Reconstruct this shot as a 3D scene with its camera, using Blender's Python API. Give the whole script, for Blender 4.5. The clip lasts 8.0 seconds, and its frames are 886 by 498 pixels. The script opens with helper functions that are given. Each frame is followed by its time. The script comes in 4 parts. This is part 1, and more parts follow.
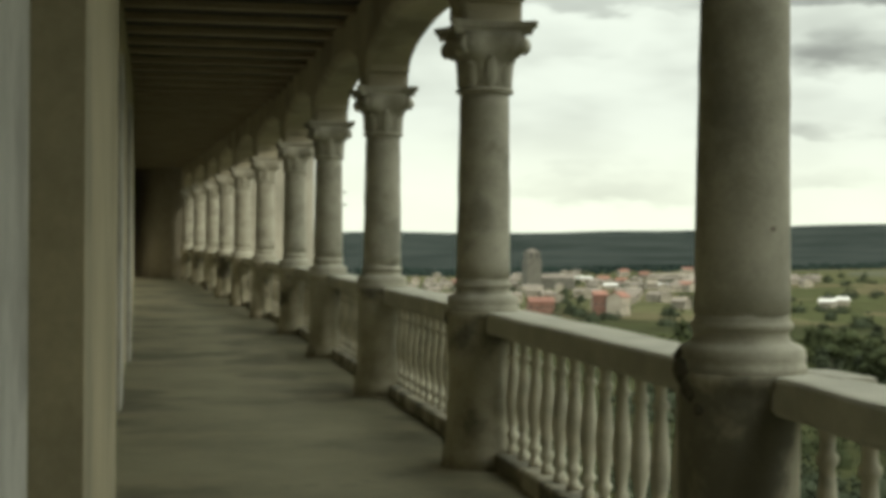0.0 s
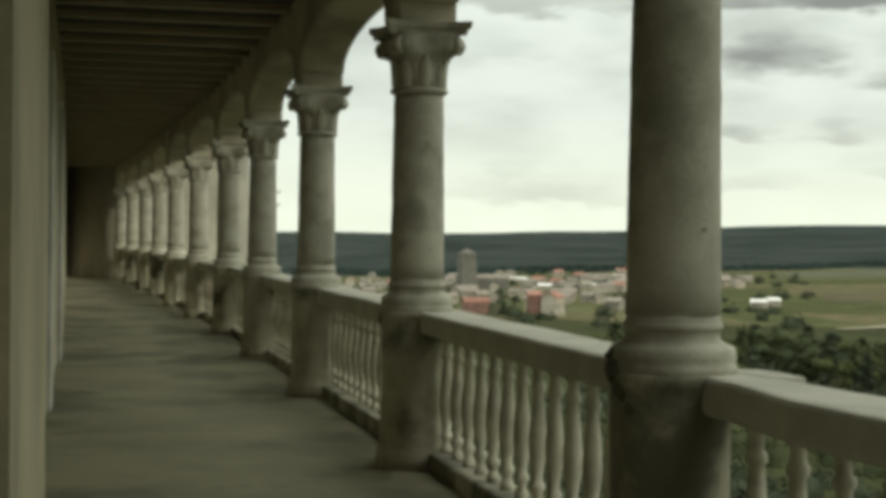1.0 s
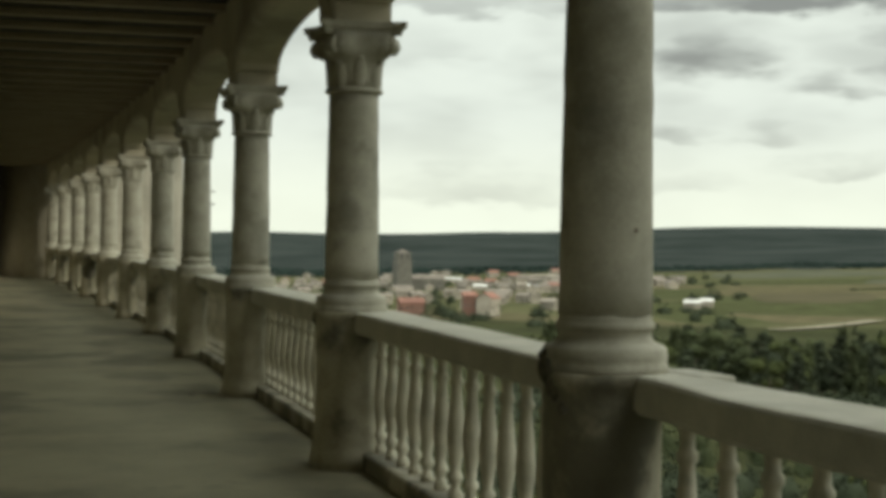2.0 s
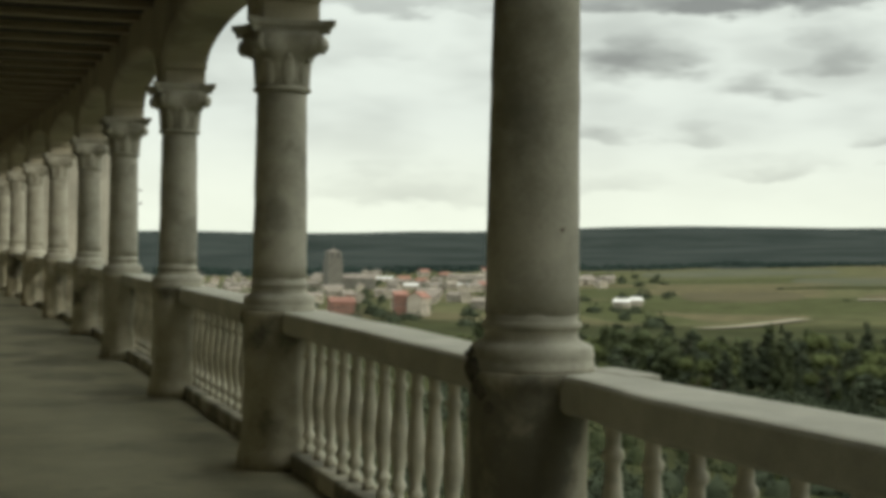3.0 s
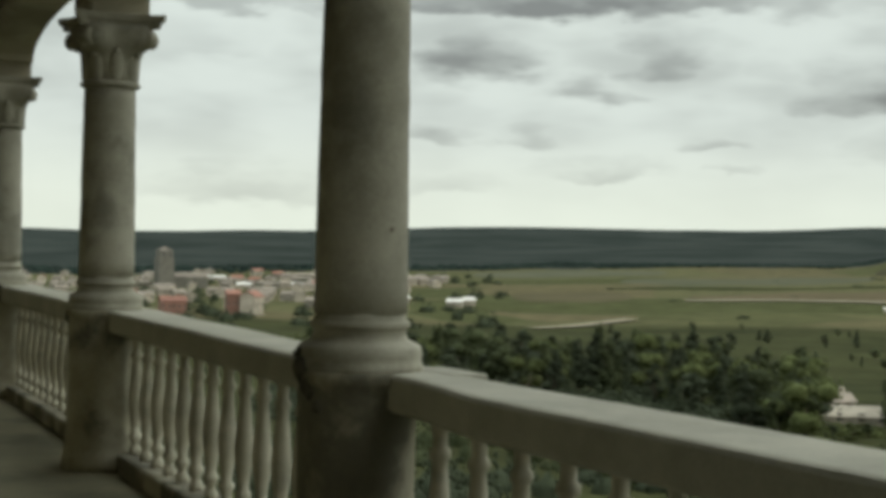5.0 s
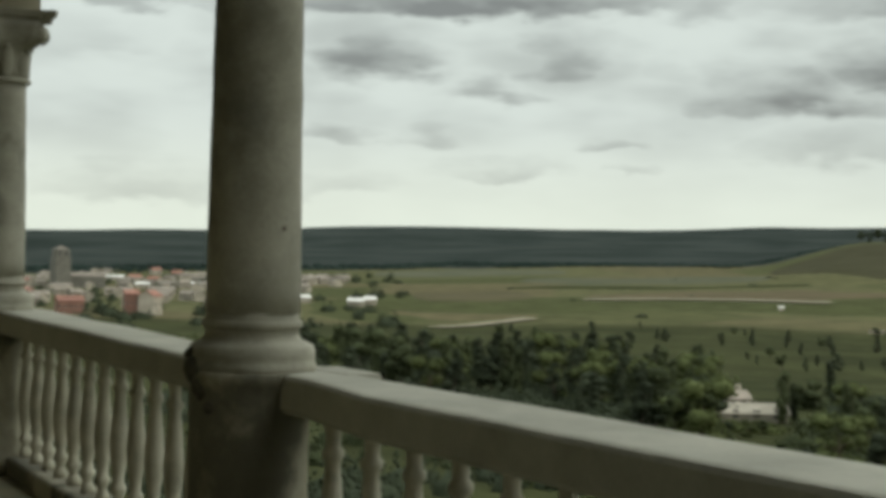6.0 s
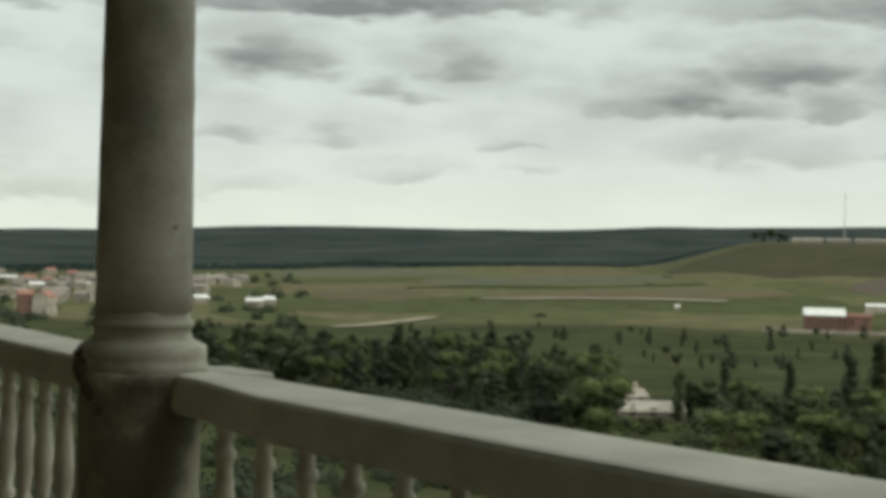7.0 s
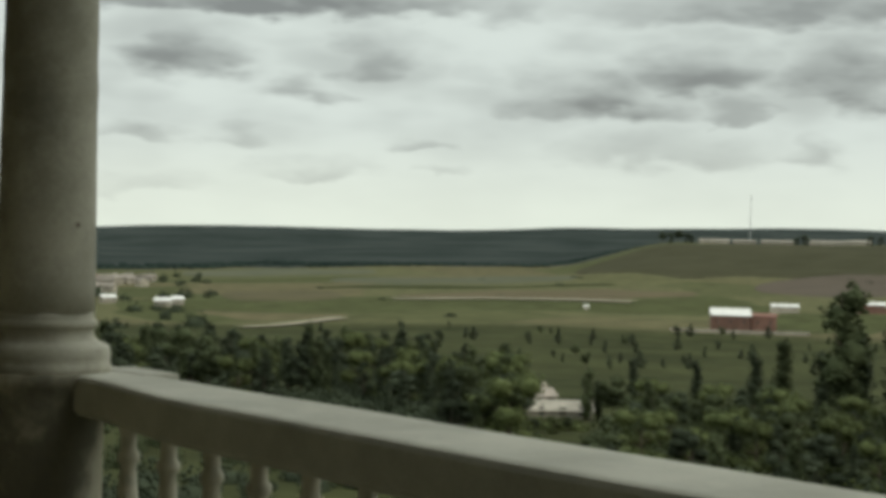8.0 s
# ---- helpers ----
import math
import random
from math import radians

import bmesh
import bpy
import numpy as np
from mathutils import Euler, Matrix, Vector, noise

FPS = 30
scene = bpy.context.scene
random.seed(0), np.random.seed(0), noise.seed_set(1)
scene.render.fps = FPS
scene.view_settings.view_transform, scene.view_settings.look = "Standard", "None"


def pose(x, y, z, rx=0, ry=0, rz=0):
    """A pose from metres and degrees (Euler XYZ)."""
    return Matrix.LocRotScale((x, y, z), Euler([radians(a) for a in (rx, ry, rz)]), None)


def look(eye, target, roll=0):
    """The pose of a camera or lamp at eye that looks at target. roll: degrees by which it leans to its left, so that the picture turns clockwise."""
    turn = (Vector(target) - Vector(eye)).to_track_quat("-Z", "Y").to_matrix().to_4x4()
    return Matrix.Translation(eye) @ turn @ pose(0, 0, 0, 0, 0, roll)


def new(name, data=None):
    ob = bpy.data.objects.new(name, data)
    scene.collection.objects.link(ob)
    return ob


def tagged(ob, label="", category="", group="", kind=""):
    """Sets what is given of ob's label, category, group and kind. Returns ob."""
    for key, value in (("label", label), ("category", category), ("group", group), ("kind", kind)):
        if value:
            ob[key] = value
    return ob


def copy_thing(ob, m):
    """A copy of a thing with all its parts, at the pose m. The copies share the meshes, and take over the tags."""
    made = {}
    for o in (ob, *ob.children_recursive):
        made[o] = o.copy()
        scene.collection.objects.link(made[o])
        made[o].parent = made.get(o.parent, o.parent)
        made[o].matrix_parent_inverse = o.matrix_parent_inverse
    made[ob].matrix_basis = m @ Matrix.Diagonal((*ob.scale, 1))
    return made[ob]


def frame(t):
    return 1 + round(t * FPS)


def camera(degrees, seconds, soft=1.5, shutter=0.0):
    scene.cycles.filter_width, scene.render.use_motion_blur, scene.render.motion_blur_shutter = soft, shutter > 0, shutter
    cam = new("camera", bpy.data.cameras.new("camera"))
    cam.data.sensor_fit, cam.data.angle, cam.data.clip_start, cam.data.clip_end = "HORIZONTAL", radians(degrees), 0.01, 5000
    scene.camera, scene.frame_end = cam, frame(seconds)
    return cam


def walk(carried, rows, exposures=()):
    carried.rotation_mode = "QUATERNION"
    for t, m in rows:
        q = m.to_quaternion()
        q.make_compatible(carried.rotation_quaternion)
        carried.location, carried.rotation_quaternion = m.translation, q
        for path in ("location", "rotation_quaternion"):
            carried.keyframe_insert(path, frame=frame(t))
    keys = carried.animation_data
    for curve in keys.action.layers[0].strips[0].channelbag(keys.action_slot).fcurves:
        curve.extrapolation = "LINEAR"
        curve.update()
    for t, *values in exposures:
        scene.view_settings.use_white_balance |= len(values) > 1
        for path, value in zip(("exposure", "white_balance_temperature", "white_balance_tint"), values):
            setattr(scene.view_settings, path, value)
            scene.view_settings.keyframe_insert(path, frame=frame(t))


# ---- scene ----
# ---------------------------------------------------------------- camera
cam = camera(32.37, 8.0, soft=4.7)
# seconds, x, y, z, heading to the right of +y, pitch, lean to the left
PATH = [
    (0.0, 0.000, 0.000, 1.450, 10.82, -0.51, 0.49),
    (0.5, -0.001, -0.012, 1.450, 11.88, -0.50, 0.61),
    (1.0, 0.008, 0.001, 1.450, 13.25, -0.48, 0.65),
    (1.5, 0.003, -0.018, 1.449, 14.47, -0.45, 0.75),
    (3.0, 0.026, -0.006, 1.448, 18.27, -0.42, 0.84),
    (3.5, 0.027, -0.009, 1.449, 19.60, -0.41, 0.96),
    (4.0, 0.033, -0.010, 1.447, 20.87, -0.40, 1.00),
    (4.5, 0.033, -0.021, 1.449, 22.60, -0.36, 1.15),
    (6.0, 0.073, -0.013, 1.448, 28.20, -0.27, 1.32),
    (6.5, 0.084, -0.015, 1.446, 30.01, -0.23, 1.28),
    (7.0, 0.095, -0.018, 1.446, 31.97, -0.20, 1.32),
    (7.5, 0.110, 0.005, 1.443, 33.60, -0.17, 1.31),
    (8.0, 0.123, 0.014, 1.443, 35.33, -0.12, 1.48),
]
EXPOSURES = [(0.0, 0.37, 6850, 0), (0.7, 0.28, 6800, 0), (1.5, 0.24, 6750, 1), (3.5, 0.18, 6600, 3), (4.5, 0.08, 6500, 3), (6.5, 0.0, 6450, 3), (8.0, 0.01, 6450, 3)]
walk(cam, [(t, pose(x, y, z, 90 + pitch, -lean, -heading)) for t, x, y, z, heading, pitch, lean in PATH], EXPOSURES)

# ---------------------------------------------------------------- world and sun
SUN_HEADING, SUN_HEIGHT = 150.0, 24.0


def node(nt, kind, **values):
    n = nt.nodes.new(kind)
    for key, value in values.items():
        if key in n.inputs:
            n.inputs[key].default_value = value
    return n


def calc(nt, op, a, b=None, c=None):
    n = nt.nodes.new("ShaderNodeMath")
    n.operation = op
    for i, v in enumerate((a, b, c)):
        if v is None:
            continue
        if isinstance(v, (int, float)):
            n.inputs[i].default_value = v
        else:
            nt.links.new(v, n.inputs[i])
    return n.outputs[0]


def blend(nt, factor, a, b, mode="MIX"):
    n = nt.nodes.new("ShaderNodeMix")
    n.data_type, n.blend_type = "RGBA", mode
    for socket, v in ((n.inputs[0], factor), (n.inputs[6], a), (n.inputs[7], b)):
        if isinstance(v, (int, float)):
            socket.default_value = v
        elif isinstance(v, tuple):
            socket.default_value = (*v, 1.0)
        else:
            nt.links.new(v, socket)
    return n.outputs[2]


def span(nt, value, lo, hi, out_lo=0.0, out_hi=1.0):
    n = nt.nodes.new("ShaderNodeMapRange")
    n.interpolation_type = "SMOOTHSTEP"
    nt.links.new(value, n.inputs[0])
    for i, v in enumerate((lo, hi, out_lo, out_hi)):
        n.inputs[i + 1].default_value = v
    return n.outputs[0]


# grey clouds over the plain: heading, height, half-width, half-height (degrees), strength
CLOUDS = [(28.7, 8.76, 7.0, 0.55, 1.0), (25.6, 6.45, 1.8, 0.95, 0.9), (30.0, 5.4, 1.2, 0.5, 0.55), (32.7, 6.5, 1.6, 0.8, 0.7),
          (40.8, 5.2, 2.7, 0.8, 0.9), (44.8, 6.1, 2.3, 0.95, 0.9), (46.2, 5.1, 1.5, 0.45, 0.6), (49.8, 6.0, 2.2, 1.2, 0.9),
          (48.6, 8.7, 6.4, 1.0, 0.8), (43.6, 3.4, 3.2, 0.75, 0.4), (48.9, 3.3, 0.8, 0.5, 0.45), (23.8, 3.65, 1.3, 0.45, 0.6),
          (27.6, 3.75, 1.1, 0.35, 0.4), (34.5, 3.72, 1.1, 0.25, 0.45), (35.3, 2.6, 0.7, 0.2, 0.35), (30.3, 2.6, 1.6, 0.32, 0.35),
          (23.9, 1.9, 1.8, 0.45, 0.25), (37.6, 8.6, 1.3, 0.6, 0.5), (16.7, 1.6, 2.6, 0.5, 0.3), (14.7, 6.7, 1.9, 0.5, 0.25),
          (16.4, 8.6, 3.2, 0.4, 0.5), (36.5, 6.0, 1.2, 0.5, 0.25), (15.7, 2.45, 1.3, 0.32, 0.22)]


def make_world():
    w = bpy.data.worlds.new("overcast_sky")
    scene.world = w
    w.use_nodes = True
    nt = w.node_tree
    nt.nodes.clear()
    out = nt.nodes.new("ShaderNodeOutputWorld")
    bg = nt.nodes.new("ShaderNodeBackground")
    nt.links.new(bg.outputs[0], out.inputs[0])
    sky = nt.nodes.new("ShaderNodeTexSky")
    sky.sky_type, sky.sun_disc = "NISHITA", False
    sky.sun_elevation, sky.sun_rotation = radians(SUN_HEIGHT), radians(SUN_HEADING)
    sky.dust_density = 3.0
    clear = blend(nt, 1.0, sky.outputs[0], (0.1, 0.1, 0.1), "MULTIPLY")
    tc = nt.nodes.new("ShaderNodeTexCoord")
    sep = nt.nodes.new("ShaderNodeSeparateXYZ")
    nt.links.new(tc.outputs["Generated"], sep.inputs[0])
    x, y, z = sep.outputs
    heading = calc(nt, "MULTIPLY", calc(nt, "ARCTAN2", x, y), 57.2958)
    height = calc(nt, "MULTIPLY", calc(nt, "ARCSINE", z), 57.2958)
    # wind-torn edges: both angles are shifted by noise
    flat = nt.nodes.new("ShaderNodeCombineXYZ")
    nt.links.new(calc(nt, "MULTIPLY", heading, 0.35), flat.inputs[0])
    nt.links.new(height, flat.inputs[1])
    ragged = node(nt, "ShaderNodeTexNoise", Scale=1.1, Detail=3.0, Roughness=0.5)
    nt.links.new(flat.outputs[0], ragged.inputs["Vector"])
    rs = nt.nodes.new("ShaderNodeSeparateColor")
    nt.links.new(ragged.outputs["Color"], rs.inputs[0])
    hx = calc(nt, "ADD", heading, calc(nt, "MULTIPLY", calc(nt, "SUBTRACT", rs.outputs[0], 0.5), 4.0))
    hy = calc(nt, "ADD", height, calc(nt, "MULTIPLY", calc(nt, "SUBTRACT", rs.outputs[1], 0.5), 1.9))
    grey = None
    for az, el, wa, we, s in CLOUDS:
        wa, we = wa * 1.12, we * 1.2
        da = calc(nt, "POWER", calc(nt, "ABSOLUTE", calc(nt, "DIVIDE", calc(nt, "SUBTRACT", hx, az), wa)), 2.0)
        up = calc(nt, "DIVIDE", calc(nt, "SUBTRACT", hy, el), we)
        de = calc(nt, "POWER", calc(nt, "MAXIMUM", calc(nt, "MULTIPLY", up, 0.75), calc(nt, "MULTIPLY", up, -2.6)), 2.0)
        one = calc(nt, "MULTIPLY", calc(nt, "EXPONENT", calc(nt, "MULTIPLY", calc(nt, "POWER", calc(nt, "ADD", da, de), 1.25), -0.7)), s)
        grey = one if grey is None else calc(nt, "MAXIMUM", grey, one)
    # lighter rents inside the clouds
    torn = node(nt, "ShaderNodeTexNoise", Scale=0.9, Detail=3.0, Roughness=0.5)
    nt.links.new(flat.outputs[0], torn.inputs["Vector"])
    grey = calc(nt, "MULTIPLY", grey, span(nt, torn.outputs["Fac"], 0.33, 0.6, 0.78, 1.08))
    # the rest of the cloud deck
    deck = node(nt, "ShaderNodeTexNoise", Scale=0.42, Detail=3.0, Roughness=0.5)
    nt.links.new(flat.outputs[0], deck.inputs["Vector"])
    soft = span(nt, deck.outputs["Fac"], 0.36, 0.72, 0.0, 0.44)
    soft = calc(nt, "MULTIPLY", soft, span(nt, height, 1.5, 6.5, 0.2, 1.0))
    grey = calc(nt, "MAXIMUM", grey, soft)
    white = blend(nt, span(nt, height, 0.0, 5.0), (0.88, 0.91, 0.81), (0.745, 0.78, 0.75))
    cloud = blend(nt, grey, white, (0.25, 0.255, 0.25))
    cloud = blend(nt, span(nt, height, 12.0, 60.0, 0.0, 1.0), cloud, (2.15, 2.2, 2.1))
    nt.links.new(blend(nt, 0.92, clear, cloud), bg.inputs[0])
    bg.inputs[1].default_value = 1.0


make_world()
sun = new("sun", bpy.data.lights.new("sun", "SUN"))
sun.data.energy, sun.data.angle, sun.data.color = 1.1, radians(5), (1.0, 0.93, 0.82)
sun.matrix_world = look((0, 0, 0), (-math.sin(radians(SUN_HEADING)) * math.cos(radians(SUN_HEIGHT)),
                                    -math.cos(radians(SUN_HEADING)) * math.cos(radians(SUN_HEIGHT)), -math.sin(radians(SUN_HEIGHT))))


# ---------------------------------------------------------------- materials
def surface(name, low, high, rough=0.85, scale=3.0, fine=40.0, bump=0.3, stain=None, stain_amount=0.0, stain_scale=1.2,
            each=0.0, squeeze=(1, 1, 1), metal=0.0, sheen=0.4, onset=0.5, leafy=False):
    """A mottled matt surface: two colours mixed by coarse and fine noise, stains with shapes of their own, fine relief."""
    m = bpy.data.materials.new(name)
    m.use_nodes = True
    nt = m.node_tree
    bsdf = nt.nodes["Principled BSDF"]
    tc = nt.nodes.new("ShaderNodeTexCoord")
    mp = nt.nodes.new("ShaderNodeMapping")
    mp.inputs["Scale"].default_value = squeeze
    nt.links.new(tc.outputs["Object"], mp.inputs[0])
    info = nt.nodes.new("ShaderNodeObjectInfo")
    shift = nt.nodes.new("ShaderNodeVectorMath")
    shift.operation = "MULTIPLY_ADD"
    nt.links.new(info.outputs["Random"], shift.inputs[0])
    shift.inputs[1].default_value = (37.0, 19.0, 53.0)
    nt.links.new(mp.outputs[0], shift.inputs[2])
    coarse = node(nt, "ShaderNodeTexNoise", Scale=scale, Detail=6.0, Roughness=0.6)
    grain = node(nt, "ShaderNodeTexNoise", Scale=fine, Detail=4.0, Roughness=0.65)
    for n in (coarse, grain):
        nt.links.new(shift.outputs[0], n.inputs["Vector"])
    mixed = calc(nt, "ADD", calc(nt, "MULTIPLY", coarse.outputs["Fac"], 0.7), calc(nt, "MULTIPLY", grain.outputs["Fac"], 0.3))
    colour = blend(nt, span(nt, mixed, 0.34, 0.66), low, high)
    if stain:
        blot = node(nt, "ShaderNodeTexNoise", Scale=stain_scale, Detail=7.0, Roughness=0.62)
        nt.links.new(shift.outputs[0], blot.inputs["Vector"])
        colour = blend(nt, span(nt, blot.outputs["Fac"], onset, onset + 0.16, 0.0, stain_amount), colour, stain)
    if each:
        colour = blend(nt, 1.0, colour, blend(nt, info.outputs["Random"], (1 - each,) * 3, (1 + each,) * 3), "MULTIPLY")
    nt.links.new(colour, bsdf.inputs["Base Color"])
    nt.links.new(span(nt, grain.outputs["Fac"], 0.3, 0.7, max(0.05, rough - 0.1), min(1.0, rough + 0.08)), bsdf.inputs["Roughness"])
    bsdf.inputs["Metallic"].default_value = metal
    bsdf.inputs["Specular IOR Level"].default_value = sheen
    if leafy:
        through_leaf = nt.nodes.new("ShaderNodeBsdfTranslucent")
        nt.links.new(colour, through_leaf.inputs["Color"])
        mix = nt.nodes.new("ShaderNodeMixShader")
        mix.inputs[0].default_value = 0.42
        nt.links.new(bsdf.outputs[0], mix.inputs[1])
        nt.links.new(through_leaf.outputs[0], mix.inputs[2])
        nt.links.new(mix.outputs[0], nt.nodes["Material Output"].inputs["Surface"])
    if bump:
        b = node(nt, "ShaderNodeBump", Strength=bump, Distance=0.01)
        nt.links.new(mixed, b.inputs["Height"])
        nt.links.new(b.outputs[0], bsdf.inputs["Normal"])
    return m


STONE = surface("weathered_limestone", (0.28, 0.266, 0.212), (0.42, 0.402, 0.328), 0.9, 4.0, 60.0, 0.5, (0.13, 0.125, 0.10), 0.5, 2.6)
STONE_RAIL = surface("rail_limestone", (0.34, 0.328, 0.27), (0.47, 0.455, 0.38), 0.88, 3.0, 70.0, 0.4, (0.24, 0.232, 0.195), 0.2, 1.8)
# Blotches hold stains and also the shade on the near pedestal and plinths.
STAIN_SHADE = surface("stain_shade_limestone", (0.27, 0.25, 0.185), (0.42, 0.39, 0.30), 0.92, 4.0, 55.0, 0.6, (0.08, 0.076, 0.057), 0.76, 2.3, onset=0.40)
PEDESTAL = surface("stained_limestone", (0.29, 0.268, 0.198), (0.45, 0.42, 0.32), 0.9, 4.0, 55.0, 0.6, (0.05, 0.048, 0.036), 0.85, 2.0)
BALUSTER = surface("baluster_limestone", (0.42, 0.395, 0.31), (0.58, 0.55, 0.45), 0.88, 6.0, 80.0, 0.4, (0.2, 0.19, 0.15), 0.4, 5.0)
ARCADE = surface("arcade_plaster", (0.33, 0.30, 0.225), (0.45, 0.415, 0.315), 0.92, 1.2, 40.0, 0.4, (0.13, 0.12, 0.095), 0.5, 0.8)
PLASTER = surface("old_wall_plaster", (0.42, 0.37, 0.245), (0.57, 0.51, 0.35), 0.92, 1.0, 35.0, 0.3, (0.15, 0.14, 0.10), 0.45, 0.7)
JAMB = surface("jamb_limestone", (0.50, 0.49, 0.44), (0.66, 0.64, 0.58), 0.9, 2.5, 50.0, 0.3, (0.22, 0.21, 0.18), 0.4, 1.5)
FLOOR = surface("worn_stone_floor", (0.185, 0.174, 0.117), (0.265, 0.248, 0.168), 0.86, 1.1, 22.0, 0.3, (0.08, 0.073, 0.049), 0.65, 0.8, sheen=0.2, onset=0.47)
# Recess shade is put into the boards' colour, lit faces into the beams'.
TIMBER = surface("shaded_board_timber", (0.016, 0.013, 0.009), (0.032, 0.026, 0.018), 0.8, 2.0, 30.0, 0.4, squeeze=(1, 12, 12))
BEAM = surface("lit_beam_timber", (0.27, 0.228, 0.16), (0.38, 0.325, 0.23), 0.75, 2.0, 30.0, 0.4, squeeze=(1, 12, 12))
CASTLE = surface("castle_masonry", (0.26, 0.24, 0.19), (0.40, 0.37, 0.30), 0.92, 0.5, 6.0, 0.5, (0.15, 0.14, 0.11), 0.5, 0.3)
BARK = surface("bark", (0.05, 0.04, 0.028), (0.11, 0.09, 0.065), 0.95, 1.0, 8.0, 0.5)
LEAF_DARK = surface("pine_foliage", (0.042, 0.052, 0.033), (0.068, 0.082, 0.051), 0.8, 0.35, 3.0, 0.0, each=0.25, sheen=0.05, leafy=True)
LEAF_MID = surface("poplar_foliage", (0.050, 0.062, 0.031), (0.082, 0.097, 0.049), 0.75, 0.35, 3.0, 0.0, each=0.25, sheen=0.05, leafy=True)
LEAF_LIGHT = surface("willow_foliage", (0.066, 0.080, 0.032), (0.112, 0.130, 0.053), 0.75, 0.35, 3.0, 0.0, each=0.25, sheen=0.05, leafy=True)
WOODS = surface("far_pine_wood", (0.014, 0.022, 0.019), (0.024, 0.034, 0.030), 0.95, 0.004, 0.05, 0.0, sheen=0.0)
ROOF_RED = surface("red_clay_roof", (0.15, 0.068, 0.05), (0.24, 0.115, 0.085), 0.85, 0.3, 3.0, 0.2, each=0.25)
ROOF_GREY = surface("faded_roof", (0.12, 0.105, 0.088), (0.21, 0.18, 0.15), 0.85, 0.3, 3.0, 0.2, each=0.3)
WALL_PALE = surface("pale_wall_plaster", (0.21, 0.19, 0.155), (0.35, 0.315, 0.26), 0.9, 0.2, 2.0, 0.1, each=0.25)
WALL_BRICK = surface("brick_wall", (0.12, 0.066, 0.05), (0.18, 0.10, 0.076), 0.9, 0.2, 2.0, 0.1, each=0.2)
WHITE = surface("white_sheet_roof", (0.46, 0.45, 0.43), (0.60, 0.59, 0.56), 0.6, 0.2, 2.0, 0.1)
LICHEN = surface("lichen_black_stone", (0.045, 0.043, 0.033), (0.13, 0.122, 0.095), 0.95, 14.0, 120.0, 0.6)
DARK_IRON = surface("rusted_iron", (0.12, 0.10, 0.08), (0.2, 0.17, 0.13), 0.8, 20.0, 200.0, 0.2)
DARK_GLASS = surface("dark_window", (0.02, 0.022, 0.025), (0.05, 0.052, 0.055), 0.25, 0.5, 4.0, 0.0)
TOWER_STONE = surface("grey_church_stone", (0.095, 0.091, 0.078), (0.15, 0.143, 0.122), 0.92, 0.3, 3.0, 0.2)
DIRT = surface("pale_dirt_track", (0.135, 0.118, 0.078), (0.20, 0.175, 0.12), 0.95, 0.03, 0.5, 0.1)
STEEL = surface("galvanised_steel", (0.3, 0.3, 0.3), (0.42, 0.42, 0.42), 0.5, 0.5, 5.0, 0.0, metal=0.6)


